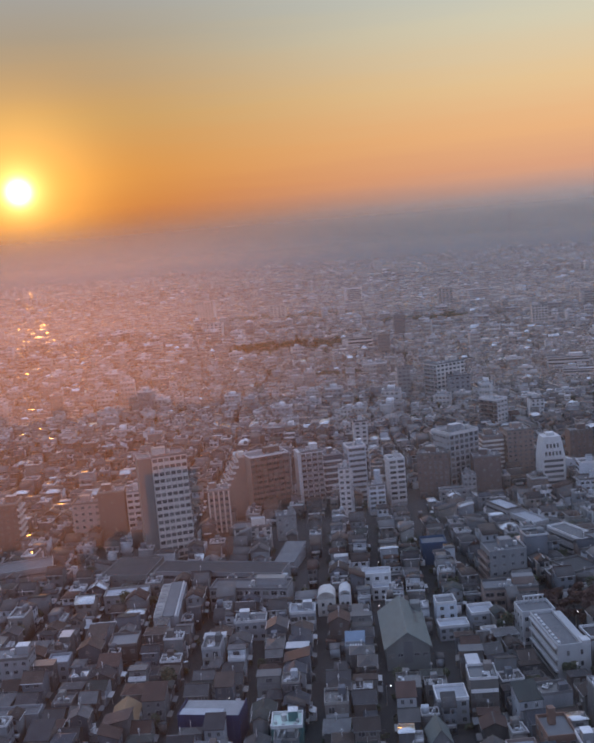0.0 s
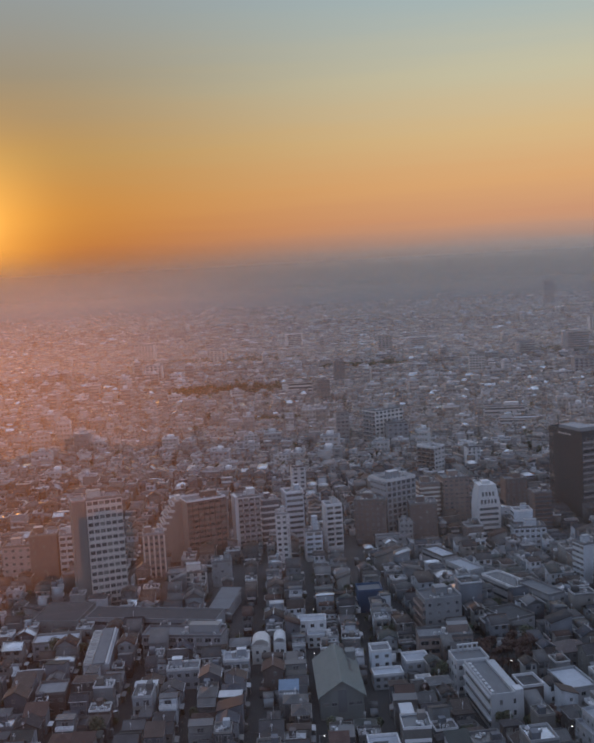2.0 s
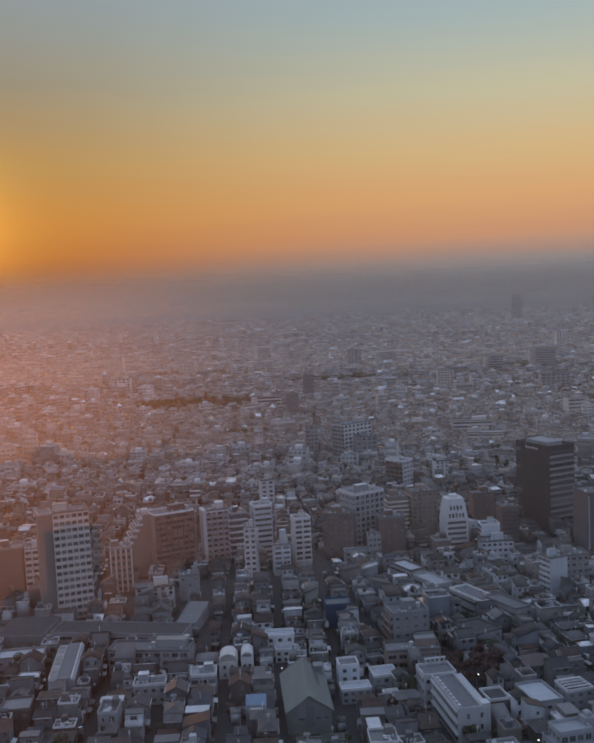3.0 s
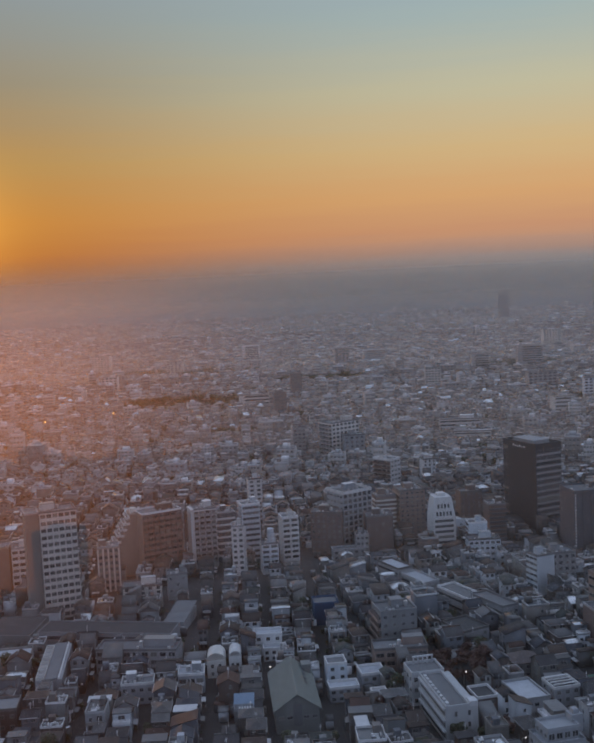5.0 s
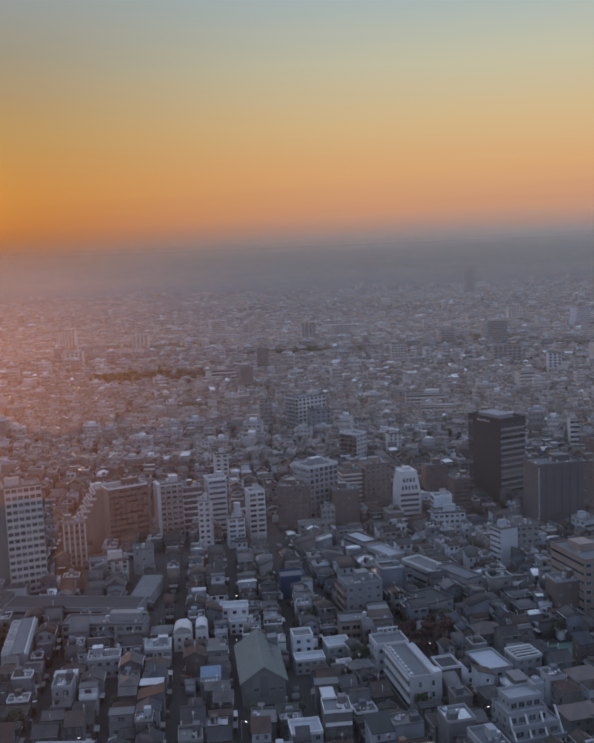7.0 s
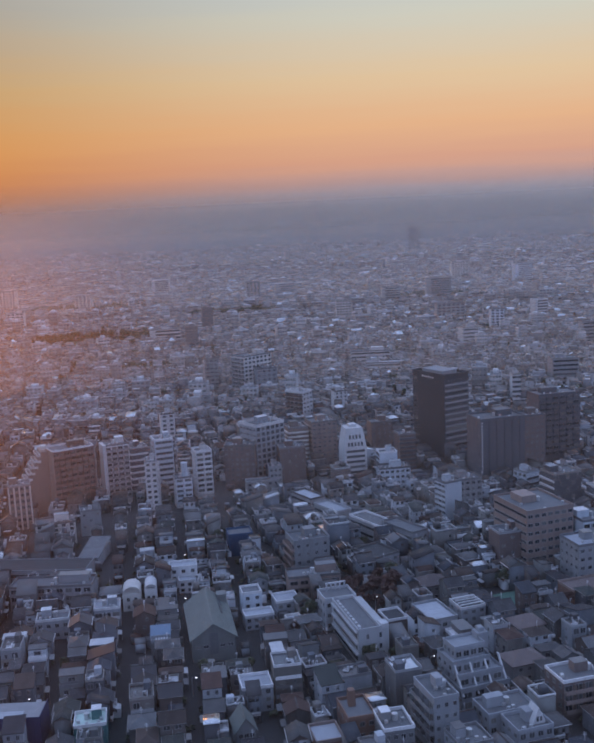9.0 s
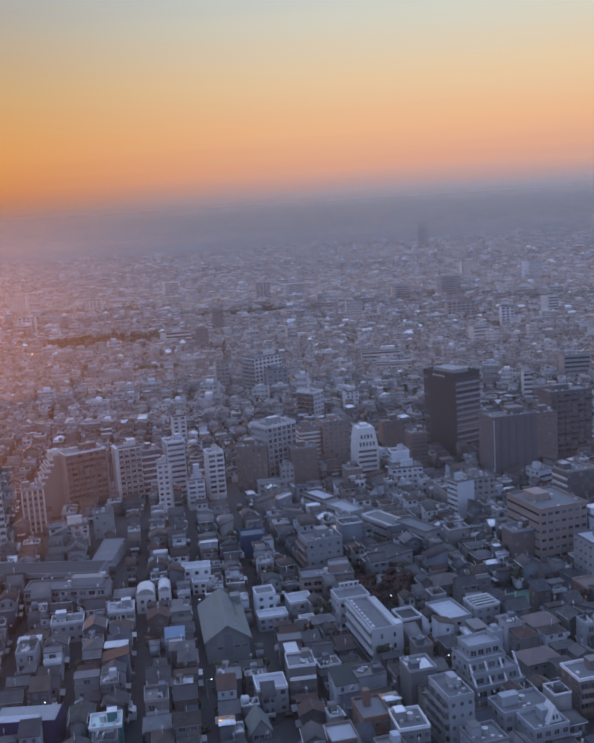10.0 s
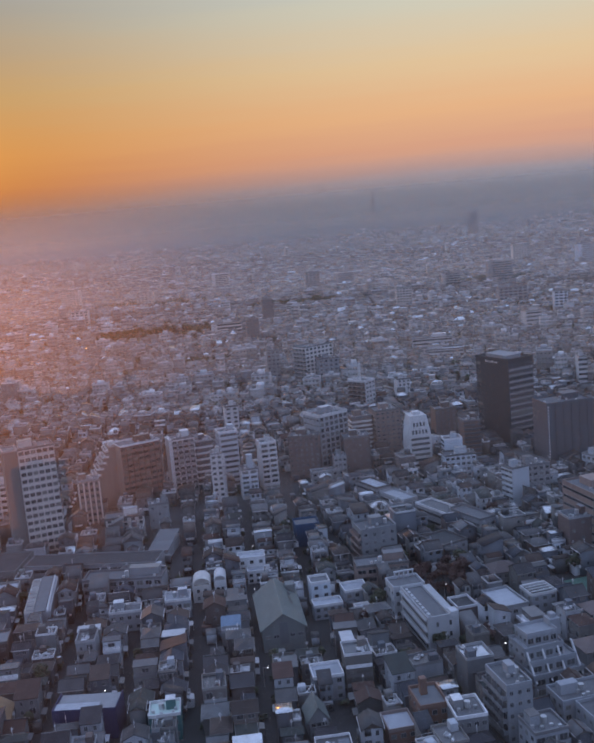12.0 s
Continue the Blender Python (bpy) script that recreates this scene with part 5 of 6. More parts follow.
def lots(v0, v1, span, rng):
    """Places of houses in pairs of rows between lanes: x, y, turn, kit number. v: metres ahead; span: half width by distance."""
    found = []
    for side, turn, ox, oy in ((-1, GRID, U0, 247), (1, 10.5, 22, 250)):
        c, s = math.cos(radians(turn)), math.sin(radians(turn))
        for row in range(-40, 41):
            u_lane = row * 20.6
            for half in (0, 1):
                u = u_lane + 2.5 + half * 8.0
                v = -60 + rng.uniform(0, 5)
                while v < v1:
                    k = rng.randrange(len(kits))
                    if kits[k][0] == "flats" and rng.random() < 0.6:
                        k = rng.randrange(8)
                    kind, w, d = kits[k]
                    if rng.random() < 0.08:
                        gap = rng.uniform(3.5, 6)
                        gx, gy = u + rng.uniform(2.5, 6), v + gap / 2 - 0.5
                        GARDENS.append((ox + gx * c - gy * s, oy + gx * s + gy * c))
                        v += gap
                    jx = rng.uniform(0, max(0.1, 7.7 - w))
                    lx, ly = u + jx, v
                    v += d + rng.uniform(0.5, 2.0)
                    cx, cy = lx + w / 2, ly + d / 2
                    x, y = ox + cx * c - cy * s, oy + cx * s + cy * c
                    edge = 18 - 0.075 * (y - 250)
                    if (x > edge + 2) != (side > 0) or not (v0 <= y < v1) or abs(x + 8) > span(y):
                        continue
                    if inside(x, y, 3.7) or on_street(x, y):
                        continue
                    found.append((x, y, turn + rng.choice((0, 0, 0, 180, 90, -90)) * (abs(w - d) < 2.2) + rng.uniform(-1.5, 1.5), k))
    return found


rng = random.Random(7)
span = lambda y: 0.42 * y + 22
places = sorted(lots(205, 640, span, rng), key=lambda p: p[1])
near, mid = places[:262], places[262:]
made = {}
for x, y, turn, k in near:
    kind, w, d = kits[k]
    m = pose(x, y, 0, 0, 0, turn) @ pose(-w / 2, -d / 2, 0)
    if k in made:
        copy_thing(made[k], m)
        continue
    h = thing("house", 0, 0, 0, LABELS[kind], "house", "small houses below the towers")
    h.matrix_world = m
    parts, wins, top = house_kit(kind, w, d, random.Random(500 + k))
    rf = [part(name, geo, mats, h) for name, geo, mats in parts if name == "roof"][0]
    for name, geo, mats in parts:
        if name != "roof":
            part(name, geo, mats, rf if name in ("gutter", "ridge_cap", "roof_house", "drying_rack") else h)
    for wx, wy, z, ww, wh, rz in wins:
        part("window", window_mesh(ww, wh), None, h, at=pose(wx, wy, z, 0, 0, rz) @ pose(0, -0.001, 0))
    made[k] = h


# ---------- the rest of the city, in joined meshes ----------
def template(geos):
    """One building's verts, faces and materials out of several Geos given with a material number each."""
    v, f, m = [], [], []
    for geo, mat in geos:
        k = len(v)
        v += geo.v
        f += [[i + k for i in fc] for fc in geo.f]
        m += [mat[i] for i in geo.m]
    return np.array(v, float), f, m


def scatter(name, temps, rows, mats, label, category):
    """Joins many buildings into one mesh. rows: template number, x, y, turn, scales in x, y, z, and a lift if any."""
    vs, starts, loops, mi = [], [], [], []
    nv = 0
    for k, (tv, tf, tm) in enumerate(temps):
        rr = np.array([r[1:] for r in rows if r[0] == k], float)
        if not len(rr):
            continue
        a = np.radians(rr[:, 2])
        p = tv[None] * rr[:, None, 3:6]
        x = p[..., 0] * np.cos(a)[:, None] - p[..., 1] * np.sin(a)[:, None] + rr[:, 0:1]
        y = p[..., 0] * np.sin(a)[:, None] + p[..., 1] * np.cos(a)[:, None] + rr[:, 1:2]
        z = p[..., 2] + (rr[:, 6:7] if rr.shape[1] > 6 else 0)
        vs.append(np.stack([x, y, z], -1).reshape(-1, 3))
        flat = np.array([i for fc in tf for i in fc])
        sizes = np.array([len(fc) for fc in tf])
        base = nv + len(tv) * np.arange(len(rr))
        loops.append((flat[None] + base[:, None]).ravel())
        starts.append(np.tile(sizes, len(rr)))
        mi.append(np.tile(np.array(tm), len(rr)))
        nv += len(tv) * len(rr)
    v, l, s, mi = np.concatenate(vs), np.concatenate(loops), np.concatenate(starts), np.concatenate(mi)
    me = bpy.data.meshes.new(name)
    me.vertices.add(len(v)), me.loops.add(len(l)), me.polygons.add(len(s))
    me.vertices.foreach_set("co", v.ravel())
    me.loops.foreach_set("vertex_index", l.astype(np.int32))
    me.polygons.foreach_set("loop_start", np.concatenate([[0], np.cumsum(s)[:-1]]).astype(np.int32))
    me.polygons.foreach_set("material_index", mi.astype(np.int32))
    for k in mats:
        me.materials.append(M[k])
    me.update(calc_edges=True)
    me.validate()
    return tagged(new(name, me), label, category, kind="stuff")


FAR_MATS = ["wall_far", "pitched_far", "flat_far", "rim_far", "glass_far"]
M["rim_far"] = surface("city_parapet", [(0.50, 0.51, 0.53), (0.40, 0.40, 0.41), (0.66, 0.66, 0.68)], 0.6, by="island", bump=0)
M["glass_far"] = M["glass"]
SLOT = {"wall": 0, "pitched": 1, "flat": 2, "rim": 3}
temps = []
for k, (kind, w, d) in enumerate(kits):
    parts, wins, top = house_kit(kind, w, d, random.Random(500 + k))
    geos = [(geo, [SLOT[mats[0]]]) for name, geo, mats in parts]
    for wx, wy, z, ww, wh, rz in wins:
        bx = Geo()
        if rz == 0:
            bx.box(wx - ww / 2, wy - 0.05, z, wx + ww / 2, wy + 0.02, z + wh)
        elif rz < 0:
            bx.box(-0.05, wy - ww / 2, z, 0.02, wy + ww / 2, z + wh)
        else:
            bx.box(w - 0.02, wy - ww / 2, z, w + 0.05, wy + ww / 2, z + wh)
        geos.append((bx, [4]))
    tv, tf, tm = template(geos)
    temps.append((tv - np.array([w / 2, d / 2, 0]), tf, tm))
rows = [(k, x, y, turn, 1, 1, rng.uniform(0.9, 1.15)) for x, y, turn, k in mid]
scatter("houses_beyond", temps, rows, FAR_MATS, "dense small houses round the apartment towers", "houses")

# annexes, back houses and sheds that fill the gaps between the houses
RX, RY, RES = -320, 200, 0.5
taken_map = np.zeros((880, 1280), bool)


def plot(x, y, turn, w, d, grow=0.0, claim=True):
    """Claims a turned plot w x d round x, y on the map of built ground, or tells whether it is free."""
    r = math.hypot(w, d) / 2 + grow + 0.5
    i0, i1 = max(0, int((y - r - RY) / RES)), min(880, int((y + r - RY) / RES) + 1)
    j0, j1 = max(0, int((x - r - RX) / RES)), min(1280, int((x + r - RX) / RES) + 1)
    if i0 >= i1 or j0 >= j1:
        return False
    gy, gx = np.mgrid[i0:i1, j0:j1]
    gx, gy = gx * RES + RX - x, gy * RES + RY - y
    c, s = math.cos(radians(turn)), math.sin(radians(turn))
    hit = (np.abs(gx * c + gy * s) < w / 2 + grow) & (np.abs(-gx * s + gy * c) < d / 2 + grow)
    if claim:
        taken_map[i0:i1, j0:j1] |= hit
        return True
    return not (taken_map[i0:i1, j0:j1] & hit).any()


for x, y, yaw, w, d in KEEP_OUT:
    c, s = math.cos(radians(yaw)), math.sin(radians(yaw))
    plot(x + w / 2 * c - d / 2 * s, y + w / 2 * s + d / 2 * c, yaw, w, d, 0.5)
for x, y, turn, k in places:
    plot(x, y, turn, kits[k][1], kits[k][2], 0.3)
for x0, y0, x1, y1, wide in ((-9.6, 205, -19.5, 462, 4.4), (-54.5, 205, -64, 345, 4.0), (-44, 352, -53, 452, 4.2), (-190, 372, 20, 478, 15), (20, 478, 300, 500, 15), (40, 330, 112, 480, 3.6), (24, 215, 8, 300, 3.0)):
    plot((x0 + x1) / 2, (y0 + y1) / 2, math.degrees(math.atan2(-(x1 - x0), y1 - y0)), wide, math.hypot(x1 - x0, y1 - y0))
for side, turn, ox, oy in ((-1, GRID, U0, 247), (1, 10.5, 22, 250)):
    for row in range(-14, 15):
        a, mid_v = radians(turn), 150
        px, py = ox + (row * 20.6 + 0.2) * math.cos(a) - mid_v * math.sin(a), oy + (row * 20.6 + 0.2) * math.sin(a) + mid_v * math.cos(a)
        if (px > 18 - 0.075 * (py - 250)) == (side > 0):
            plot(px, py, turn, 2.6, 420)
fill_temps, fill_rows, fill_size = [], [], []
for k, (kind, w, d) in enumerate((("gable", 5.2, 6.6), ("flat", 5.0, 6.2), ("hip", 5.4, 6.0), ("shed", 4.4, 6.8), ("stepped", 4.6, 6.4), ("gable", 4.0, 5.0), ("flat", 3.8, 4.8), ("shed", 3.6, 4.6), ("low", 3.2, 3.6), ("low", 2.4, 3.4), ("low", 2.0, 2.4))):
    krng = random.Random(900 + k)
    if kind == "low":
        h = krng.uniform(2.5, 3.4)
        lean = [(-0.15, -0.15, h), (w + 0.15, -0.15, h), (w + 0.15, d + 0.15, h + 0.5), (-0.15, d + 0.15, h + 0.5)]
        geos = [(Geo().box(0, 0, 0, w, d, h), [0]), (Geo().add(lean + [(x, y, z + 0.1) for x, y, z in lean], [(0, 3, 2, 1), (4, 5, 6, 7), (0, 1, 5, 4), (1, 2, 6, 5), (2, 3, 7, 6), (3, 0, 4, 7)]), [1 if k % 2 else 2])]
    else:
        parts, wins, top = house_kit(kind, w, d, krng)
        geos = [(geo, [SLOT[mats[0]]]) for name, geo, mats in parts if name not in ("carport", "lean_to", "shed")]
        for wx, wy, z, ww, wh, rz in wins:
            if rz == 0:
                geos.append((Geo().box(wx - ww / 2, wy - 0.05, z, wx + ww / 2, wy + 0.02, z + wh), [4]))
    tv, tf, tm = template(geos)
    fill_temps.append((tv - np.array([w / 2, d / 2, 0]), tf, tm))
    fill_size.append((w, d))
frng = random.Random(77)
for group, tries in ((range(5), 9000), (range(5, 8), 9000), (range(8, 11), 12000)):
    for _ in range(tries):
        y = 205 + 425 * frng.random()
        x = -8 + frng.uniform(-1, 1) * min(300, span(y))
        k = frng.choice(group)
        turn = (GRID if x < 18 - 0.075 * (y - 250) else 10.5) + frng.choice((0, 0, 180, 90))
        w, d = fill_size[k]
        if plot(x, y, turn, w, d, 0.35, False):
            plot(x, y, turn, w, d, 0.2)
            fill_rows.append((k, x, y, turn + frng.uniform(-1.5, 1.5), 1, 1, frng.uniform(0.85, 1.12)))
scatter("back_houses", fill_temps, fill_rows, FAR_MATS, "small back houses, annexes and sheds crowding the yards", "houses")

# aerials, heaters and vents on the roofs of the houses
aerial = Geo().box(-0.05, -0.05, -0.3, 0.05, 0.05, 2.3)
for i in range(3):
    aerial.box(-0.55 + 0.1 * i, -0.04, 1.5 + 0.35 * i, 0.55 - 0.1 * i, 0.04, 1.58 + 0.35 * i)
unit = Geo().box(-0.45, -0.2, 0, 0.45, 0.2, 0.8, 0, 0.04)
heater = Geo().box(-0.9, -0.5, 0.1, 0.9, 0.5, 0.35, 0, 0.04).box(-0.9, 0.3, 0.35, 0.9, 0.6, 0.7, 0, 0.05)
vent = Geo().prism(8, 0, 0, 0, 1.1, 0.22, 0.22).prism(8, 0, 0, 1.1, 1.3, 0.36, 0.2)
small = [template([(g1, [0])]) for g1 in (aerial, unit, heater, vent)]
roof_of = {}
for k, (kind, w, d) in enumerate(kits):
    rv = np.array([geo.v for name, geo, mats in house_kit(kind, w, d, random.Random(500 + k))[0] if name == "roof"][0])
    roof_of[k] = (rv[:, 0].min(), rv[:, 0].max(), rv[:, 1].min(), rv[:, 1].max(), rv[:, 2].max())
rows, lift = [], []
for x, y, turn, k in places[:620]:
    kind, w, d = kits[k]
    x0, x1, y0, y1, z = roof_of[k]
    c, s = math.cos(radians(turn)), math.sin(radians(turn))
    count = 4 if kind in ("flat", "flats") else 1
    for i in range(count):
        what = rng.choice((0, 1, 1, 2, 3)) if count > 1 else 0
        if count == 1 and (kind in ("stepped", "shed") or rng.random() < 0.3):
            continue
        px, py = (rng.uniform(x0 + 1.1, x1 - 1.1), rng.uniform(y0 + 0.8, y0 + (y1 - y0) * 0.5)) if count > 1 else ((x0 + x1) / 2, (y0 + y1) / 2)
        px, py = px - w / 2, py - d / 2
        rows.append((what, x + px * c - py * s, y + px * s + py * c, turn + rng.choice((0, 90, 45)), 1, 1, 1))
        lift.append(z)
scatter("roof_fittings", small, [r + (z,) for r, z in zip(rows, lift)], ["rim_far"], "small aerials, heaters and vents on the house roofs", "roof fittings")

# simple far houses, and middle-sized flats with floor bands
far = []
for kind in range(6):
    w, d, h = ((8, 9, 6), (9, 8, 6), (8, 10, 8.5), (10, 11, 9), (9, 9, 6), (12, 8, 7))[kind]
    wall, top = Geo().box(-w / 2, -d / 2, 0, w / 2, d / 2, h), Geo()
    if kind in (0, 5):
        top.gable(-w / 2 - 0.4, -d / 2 - 0.4, w / 2 + 0.4, d / 2 + 0.4, h, 2.2, "y" if kind == 0 else "x")
        slot = 1
    elif kind in (1, 4):
        top.hip(-w / 2 - 0.4, -d / 2 - 0.4, w / 2 + 0.4, d / 2 + 0.4, h + 0.1, 2.0)
        slot = 1
    else:
        top.box(-w / 2 - 0.1, -d / 2 - 0.1, h, w / 2 + 0.1, d / 2 + 0.1, h + 0.3)
        slot = 2
    strip = Geo().box(-w * 0.38, -d / 2 - 0.06, 1.0, -w * 0.05, -d / 2, 2.4).box(w * 0.08, -d / 2 - 0.06, 3.7, w * 0.36, -d / 2, 5.0)
    far.append(template([(wall, [0]), (top, [slot]), (strip, [4])]))
for kind in range(3):       # flats
    w, d, fl = ((11, 9, 4), (9, 10, 6), (15, 10, 4))[kind]
    wall = Geo().box(-w / 2, -d / 2, 0, w / 2, d / 2, fl * 3)
    glass, top = Geo(), Geo()
    for i in range(fl):
        for c in range(4):
            glass.box(w * (c / 4 - 0.46), -d / 2 - 0.05, 3 * i + 1.0, w * (c / 4 - 0.31), -d / 2, 3 * i + 2.3)
    top.rim(-w / 2, -d / 2, fl * 3, w / 2, d / 2, fl * 3 + 0.9, 0.3).box(-2, -1.5, fl * 3, 2, 2.5, fl * 3 + 2.8)
    lid = Geo().box(-w / 2 + 0.3, -d / 2 + 0.3, fl * 3, w / 2 - 0.3, d / 2 - 0.3, fl * 3 + 0.1)
    far.append(template([(wall, [0]), (glass, [4]), (top, [3]), (lid, [2])]))


def field(v0, v1, step, rng, size, tall, half=0.50, kinds=6):
    """A loose grid of far buildings whose blocks turn a little from quarter to quarter."""
    got = []
    y = v0
    while y < v1:
        reach = half * y + 30
        nx = int(2 * reach / step)
        for i in range(nx):
            x = -reach + 2 * reach * (i + rng.uniform(0.1, 0.9)) / nx
            yy = y + rng.uniform(-0.45, 0.45) * step
            qx, qy = math.floor(x / 130), math.floor(yy / 150)
            turn = (qx * 37 + qy * 53) % 41 - 20
            # lanes between quarters, and open parks
            if (x / 130) % 1 < 0.045 or (yy / 150) % 1 < 0.05 or PARK(x, yy) or inside(x, yy, 5):
                continue
            if rng.random() < tall:
                k = kinds + rng.randrange(3)
                z = rng.uniform(0.7, 1.35)
                got.append((k, x, yy, turn + rng.uniform(-4, 4), rng.uniform(0.8, 1.3), 1, z))
            else:
                k = rng.randrange(kinds)
                sx = size * rng.uniform(0.8, 1.25)
                got.append((k, x, yy, turn + rng.choice((0, 0, 90)) + rng.uniform(-3, 3), sx, size * rng.uniform(0.8, 1.25), rng.uniform(0.8, 1.25)))
        y += step
    return got


PARKS = [(-130, 1115, 75, 42), (-60, 880, 34, 10), (330, 1420, 60, 30), (30, 1330, 60, 22), (-160, 1500, 110, 30)]


def PARK(x, y):
    return any(((x - a) / r) ** 2 + ((y - b) / s) ** 2 < 1 for a, b, r, s in PARKS)


rows = field(640, 1000, 8.2, rng, 0.88, 0.014, kinds=len(temps))
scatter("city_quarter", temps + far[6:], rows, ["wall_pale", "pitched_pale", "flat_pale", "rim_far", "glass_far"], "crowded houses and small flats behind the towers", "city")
rows = field(1000, 1400, 9.0, rng, 0.78, 0.02) + field(1400, 2400, 12.5, rng, 1.0, 0.025) + field(2400, 4900, 26, rng, 1.7, 0.06) + field(4900, 9500, 75, rng, 4.0, 0.15, 0.42) + field(9500, 16000, 220, rng, 9.0, 0.2, 0.4)
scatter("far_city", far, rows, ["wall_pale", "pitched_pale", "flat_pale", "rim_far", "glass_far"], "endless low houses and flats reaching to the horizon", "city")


# ---------- trees ----------
def crown_geo(rng, r, h, count, leaf):
    """Many small tilted leaf clumps, gathered in uneven lobes with gaps between."""
    q = Geo()
    lobes = [(rng.uniform(-0.5, 0.5) * r, rng.uniform(-0.5, 0.5) * r, h * rng.uniform(-0.25, 0.35), r * rng.uniform(0.4, 0.62)) for _ in range(6)]
    for i in range(count):
        lx, ly, lz, lr = lobes[i % 6]
        a, b = rng.uniform(0, 6.283), math.acos(rng.uniform(-0.7, 1))
        k = lr * rng.uniform(0.75, 1.08)
        c = Vector((lx + k * math.sin(b) * math.cos(a), ly + k * math.sin(b) * math.sin(a), lz + k * math.cos(b) * 0.8))
        n = Matrix.Rotation(rng.uniform(0, 6.283), 3, "Z") @ Matrix.Rotation(rng.uniform(-1.2, 1.2), 3, "X")
        s = leaf * rng.uniform(0.6, 1.3)
        pts = [(-s, 0, 0), (0, -s * 0.6, 0.12 * s), (s, 0, 0), (0, s * 0.6, -0.1 * s)]
        q.add([tuple(c + n @ Vector(p)) for p in pts], [(0, 1, 2, 3)])
    return q


def tree_trunk(h, r):
    q = Geo().prism(7, 0, 0, 0, h, 0.22, 0.12)
    for i in range(4):
        a = i * 1.6 + 0.3
        v = [(0.08 * math.cos(a + t), 0.08 * math.sin(a + t), h * 0.7) for t in (0, 2.1, 4.2)] + [(r * 0.6 * math.cos(a) + 0.03 * math.cos(t), r * 0.6 * math.sin(a) + 0.03 * math.sin(t), h * 1.3) for t in (0, 2.1, 4.2)]
        q.add(v, [(0, 1, 4, 3), (1, 2, 5, 4), (2, 0, 3, 5), (3, 4, 5)])
    return q


paint("autumn_leaf", (0.085, 0.045, 0.037), 0.8, by="island", bump=0, spread=0.7)
trees = []
for i, (r, h, mat, lab) in enumerate(((2.2, 3.5, "leaf", "dark green garden tree with an uneven crown"), (3.0, 4.5, "leaf", "broad dark evergreen tree between houses"), (2.8, 4.2, "autumn_leaf", "reddish brown autumn tree in a garden"))):
    t = thing("tree", -400, 100 + 10 * i, 0, lab, "tree", "garden trees")
    part("trunk", tree_trunk(h, r), ["bark"], t)
    part("crown", crown_geo(random.Random(40 + i), r, h, 420, 0.42), [mat], t, at=pose(0, 0, h + r * 0.55))
    trees.append(t)
rng = random.Random(21)
spots = [(42 + 20 * rng.random(), 312 + 26 * rng.random(), 2) for _ in range(60)] + [(-50 + 4 * rng.random(), 356 + 30 * rng.random(), 1) for _ in range(8)]
spots += [(rng.uniform(-120, 110), rng.uniform(225, 420), rng.choice((0, 0, 1))) for _ in range(420)]
spots += [(x, y, 2 if x > 20 and rng.random() < 0.65 else rng.choice((0, 0, 1))) for x, y in GARDENS if 215 < y < 400 and abs(x + 8) < span(y)]
taken = list(near)
put = []
for x, y, k in spots:
    if (inside(x, y, 1.6) if k != 2 else inside(x, y, 1.8, GARDEN_PLOT)) or any(abs(x - a) < 3.6 and abs(y - b) < 4.0 for a, b, *_ in places) or any(math.hypot(x - a, y - b) < 2.7 for a, b in put):
        continue
    if k != 2 and not plot(x, y, 0, 2.2, 2.2, 0, False):
        continue
    put.append((x, y))
    s = rng.uniform(0.7, 1.15)
    if len(put) <= 3:
        trees[k].matrix_world = pose(x, y, 0)
    else:
        o = copy_thing(trees[k], pose(x, y, 0, 0, 0, rng.uniform(0, 360)))
        o.scale = (s, s, s * rng.uniform(0.85, 1.15))

# shrubs and hedges in the yards
shrub = [template([(crown_geo(random.Random(70 + i), 1.1, 1.4, 54, 0.34), [0])]) for i in range(3)]
shrub = [(v + np.array([0, 0, 0.75]), f, m) for v, f, m in shrub]
rows = []
for x, y, turn, k in places[:700]:
    kind, w, d = kits[k]
    for _ in range(rng.choice((0, 1, 1, 2, 3))):
        a, out = radians(turn + rng.choice((0, 90, 180, 270))), 0.7 + 0.5 * max(w, d) * rng.uniform(1.0, 1.12)
        side = rng.uniform(-2.5, 2.5)
        px, py = x + out * math.cos(a) - side * math.sin(a), y + out * math.sin(a) + side * math.cos(a)
        if not inside(px, py, 1.2):
            s = rng.uniform(0.6, 1.5)
            rows.append((rng.randrange(3), px, py, rng.uniform(0, 360), s, s, s * rng.uniform(0.8, 1.6)))
scatter("shrubs", shrub, rows, ["leaf"], "dark shrubs and hedges in the narrow yards", "shrubs")

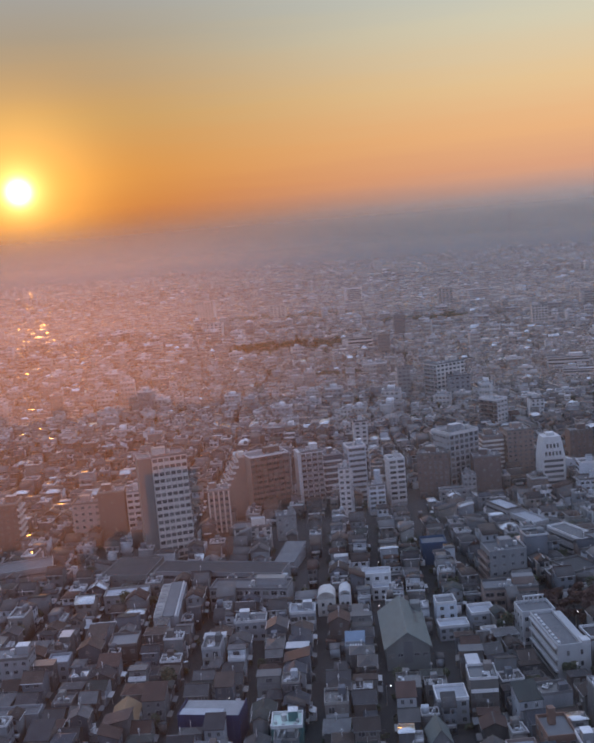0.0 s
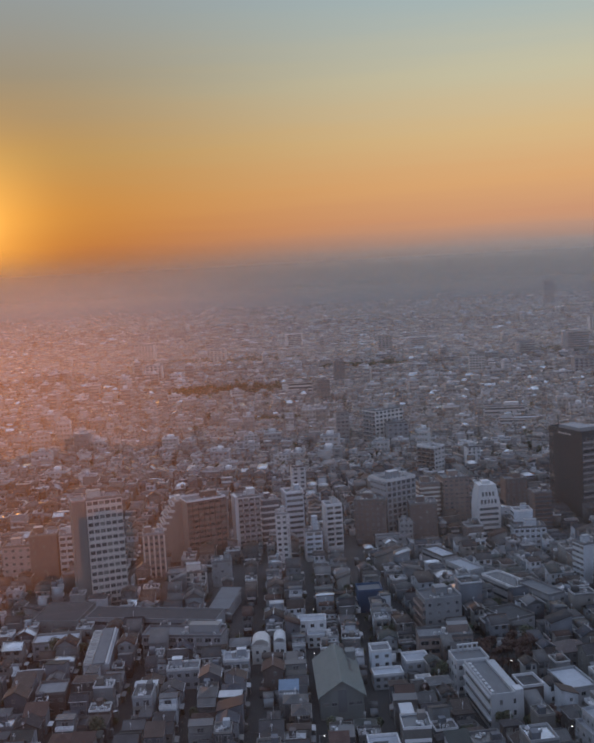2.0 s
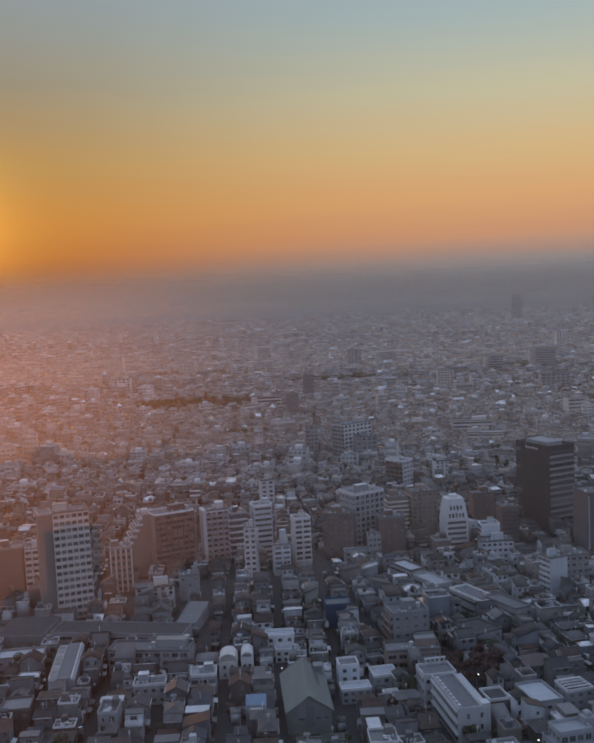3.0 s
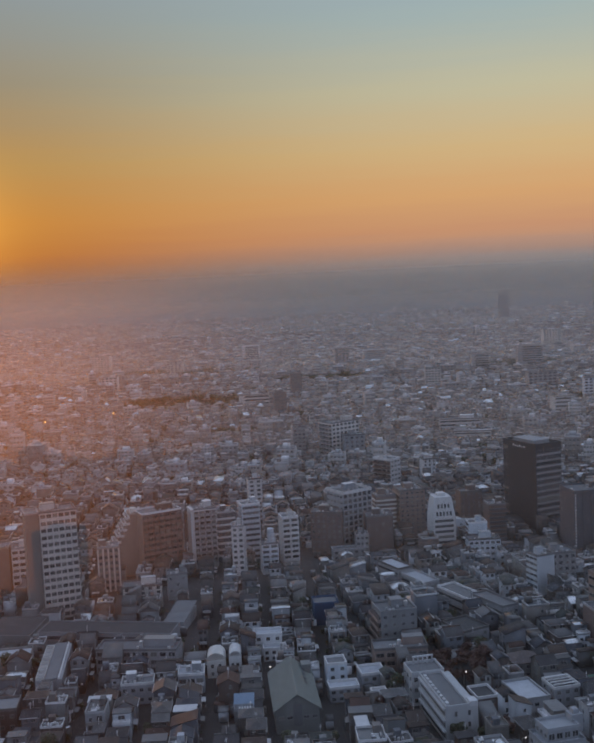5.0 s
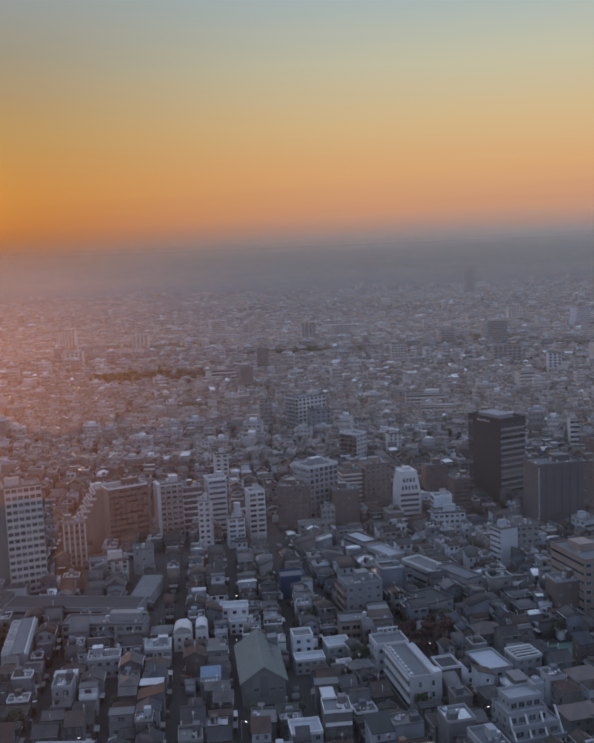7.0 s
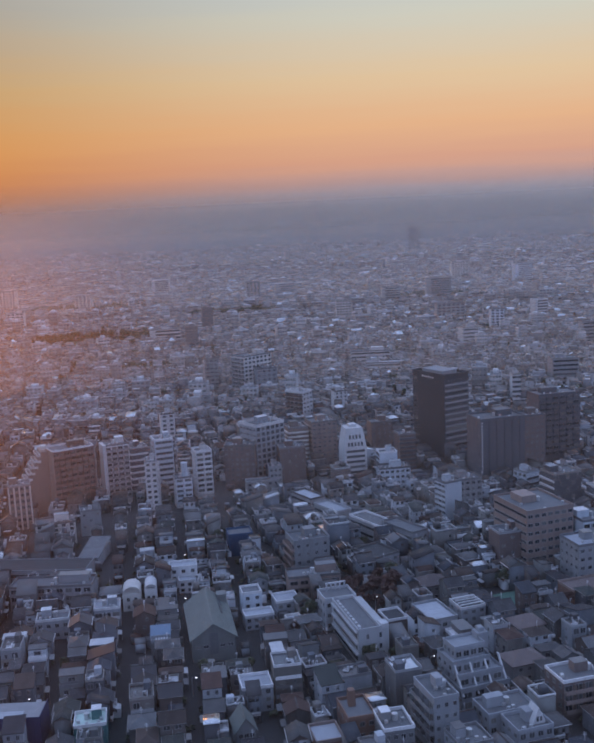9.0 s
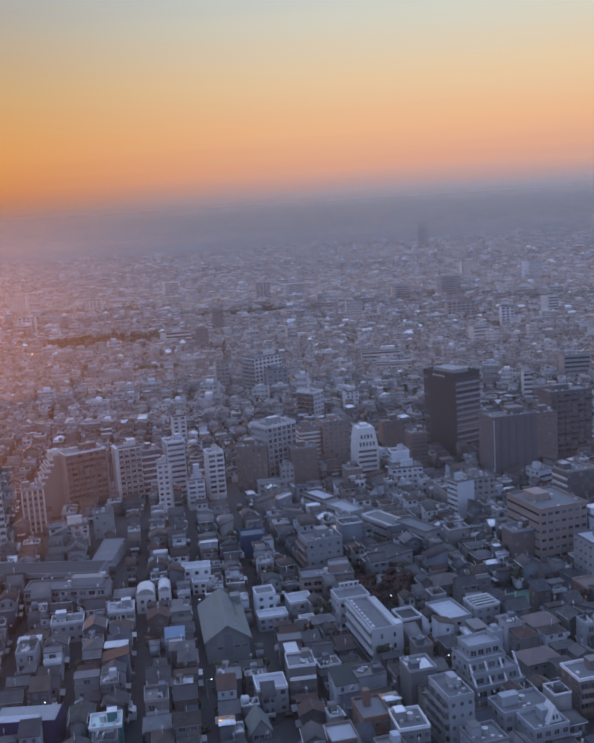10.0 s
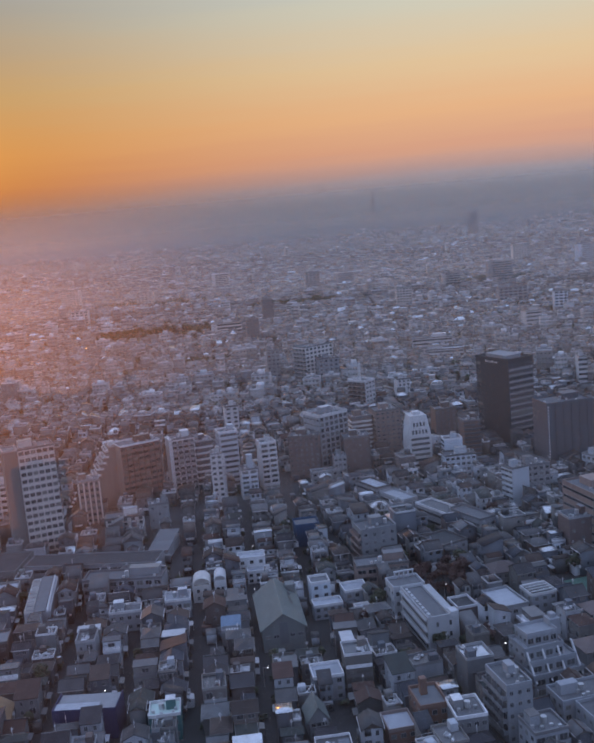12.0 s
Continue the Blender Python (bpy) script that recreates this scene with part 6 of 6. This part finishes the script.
# street lamps already lit
glow_mat = bpy.data.materials.new("lamp_glow")
glow_mat.use_nodes = True
gl = glow_mat.node_tree.nodes["Principled BSDF"]
gl.inputs["Emission Color"].default_value, gl.inputs["Emission Strength"].default_value = (1.0, 0.94, 0.82, 1), 4
M["lamp_glow"] = glow_mat
lamp_post = None
for x, y in ((52, 318), (-15.5, 372), (97, 372), (-48.5, 402), (-11.2, 268), (88, 300), (60, 268), (-14, 330), (34, 404), (-57.5, 262)):
    if lamp_post:
        copy_thing(lamp_post, pose(x, y, 0, 0, 0, 30 * (x % 7)))
        continue
    lamp_post = thing("street_lamp", x, y, 20, "grey steel street lamp with a lit head", "street lamp", "street lamps")
    part("pole", Geo().prism(8, 0, 0, 0, 6.2, 0.1, 0.06), ["metal"], lamp_post)
    part("arm", Geo().box(-0.04, -1.3, 6.1, 0.04, 0.05, 6.2), ["metal"], lamp_post)
    part("lamp_head", Geo().box(-0.12, -1.6, 6.08, 0.12, -1.25, 6.2, 0, 0.03), ["lamp_glow"], lamp_post)

# park woods, far off
crowns = [template([(crown_geo(random.Random(60 + i), 3.6, 5, 110, 1.0), [0])]) for i in range(3)]
crowns = [(v + np.array([0, 0, 5.5]), f, m) for v, f, m in crowns]
rows = []
for a, b, r, s in PARKS:
    for i in range(int(r * s / 16)):
        ang, k = rng.uniform(0, 6.283), math.sqrt(rng.random())
        if r > 70 and k < 0.62 and abs(a) < 200:
            continue
        rows.append((rng.randrange(3), a + r * k * math.cos(ang), b + s * k * math.sin(ang), rng.uniform(0, 360), 1, 1, rng.uniform(0.8, 1.4)))
for i in range(900):
    y = 650 + 1800 * rng.random() ** 1.3
    rows.append((rng.randrange(3), rng.uniform(-0.5, 0.5) * y, y, rng.uniform(0, 360), 0.9, 0.9, rng.uniform(0.8, 1.2)))
scatter("park_trees", crowns, rows, ["leaf"], "dark park woods and street trees across the city", "trees")
q = Geo().add([(58 * math.cos(i * 0.2618), 26 * math.sin(i * 0.2618), 0) for i in range(24)], [tuple(range(24))])
single("playing_field", q, ["grass"], "dull green playing field inside a wooded park", "field", pose(-130, 1115, 0.05), kind="structure")

# radio mast on the skyline
mast = thing("radio_mast", 400, 3480, 0, "thin lattice radio mast on the hazy skyline", "mast")
q = Geo()
for sx in (-1, 1):
    for sy in (-1, 1):
        q.add([(sx * 3.5 + dx, sy * 3.5 + dy, 0) for dx, dy in ((-.6, -.6), (.6, -.6), (.6, .6), (-.6, .6))] + [(sx * 0.6 + dx, sy * 0.6 + dy, 156) for dx, dy in ((-.6, -.6), (.6, -.6), (.6, .6), (-.6, .6))], [(i, (i + 1) % 4, 4 + (i + 1) % 4, 4 + i) for i in range(4)])
part("legs", q, ["slate_wall"], mast)
part("platform", Geo().box(-3, -3, 120, 3, 3, 125), ["slate_wall"], mast)


# ---------- haze sheets ---
def haze_sheet_material(name, share, low, top, even, pale):
    """A sheet standing in for haze: most light goes straight through, some is spread forward and some scattered."""
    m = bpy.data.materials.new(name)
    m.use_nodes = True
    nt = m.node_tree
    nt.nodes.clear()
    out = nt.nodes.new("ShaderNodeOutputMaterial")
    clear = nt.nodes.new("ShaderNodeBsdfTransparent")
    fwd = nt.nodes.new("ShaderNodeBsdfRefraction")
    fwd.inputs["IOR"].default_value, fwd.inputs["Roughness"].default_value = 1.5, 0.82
    # orange tint puts the sun-side glow into the sheet
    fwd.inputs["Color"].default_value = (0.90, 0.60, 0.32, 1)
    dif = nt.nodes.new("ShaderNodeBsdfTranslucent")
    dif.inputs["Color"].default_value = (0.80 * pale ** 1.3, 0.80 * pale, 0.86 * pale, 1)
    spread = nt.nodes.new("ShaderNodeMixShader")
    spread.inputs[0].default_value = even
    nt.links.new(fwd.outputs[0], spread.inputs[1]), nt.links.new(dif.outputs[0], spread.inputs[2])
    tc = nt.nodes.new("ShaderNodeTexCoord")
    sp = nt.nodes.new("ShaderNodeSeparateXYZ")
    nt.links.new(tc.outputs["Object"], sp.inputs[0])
    thin = nt.nodes.new("ShaderNodeMapRange")       # the sheet fades out upwards
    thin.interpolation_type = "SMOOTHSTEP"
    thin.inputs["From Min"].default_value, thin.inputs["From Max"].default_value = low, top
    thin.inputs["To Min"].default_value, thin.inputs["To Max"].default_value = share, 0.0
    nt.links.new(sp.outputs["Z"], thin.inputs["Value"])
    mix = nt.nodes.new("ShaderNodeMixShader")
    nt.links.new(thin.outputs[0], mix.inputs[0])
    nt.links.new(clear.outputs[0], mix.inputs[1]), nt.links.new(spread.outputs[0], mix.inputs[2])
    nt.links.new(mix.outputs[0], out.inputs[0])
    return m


# added curved sheets imitate haze; the nearest two imitate a veil of sun glare
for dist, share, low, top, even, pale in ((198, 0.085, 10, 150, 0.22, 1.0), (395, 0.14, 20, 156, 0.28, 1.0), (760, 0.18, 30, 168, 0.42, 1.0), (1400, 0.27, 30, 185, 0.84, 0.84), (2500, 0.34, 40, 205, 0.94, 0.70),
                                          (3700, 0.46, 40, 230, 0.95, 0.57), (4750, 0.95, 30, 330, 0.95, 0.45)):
    M["haze"] = haze_sheet_material("evening_haze", share, low, top, even, pale)
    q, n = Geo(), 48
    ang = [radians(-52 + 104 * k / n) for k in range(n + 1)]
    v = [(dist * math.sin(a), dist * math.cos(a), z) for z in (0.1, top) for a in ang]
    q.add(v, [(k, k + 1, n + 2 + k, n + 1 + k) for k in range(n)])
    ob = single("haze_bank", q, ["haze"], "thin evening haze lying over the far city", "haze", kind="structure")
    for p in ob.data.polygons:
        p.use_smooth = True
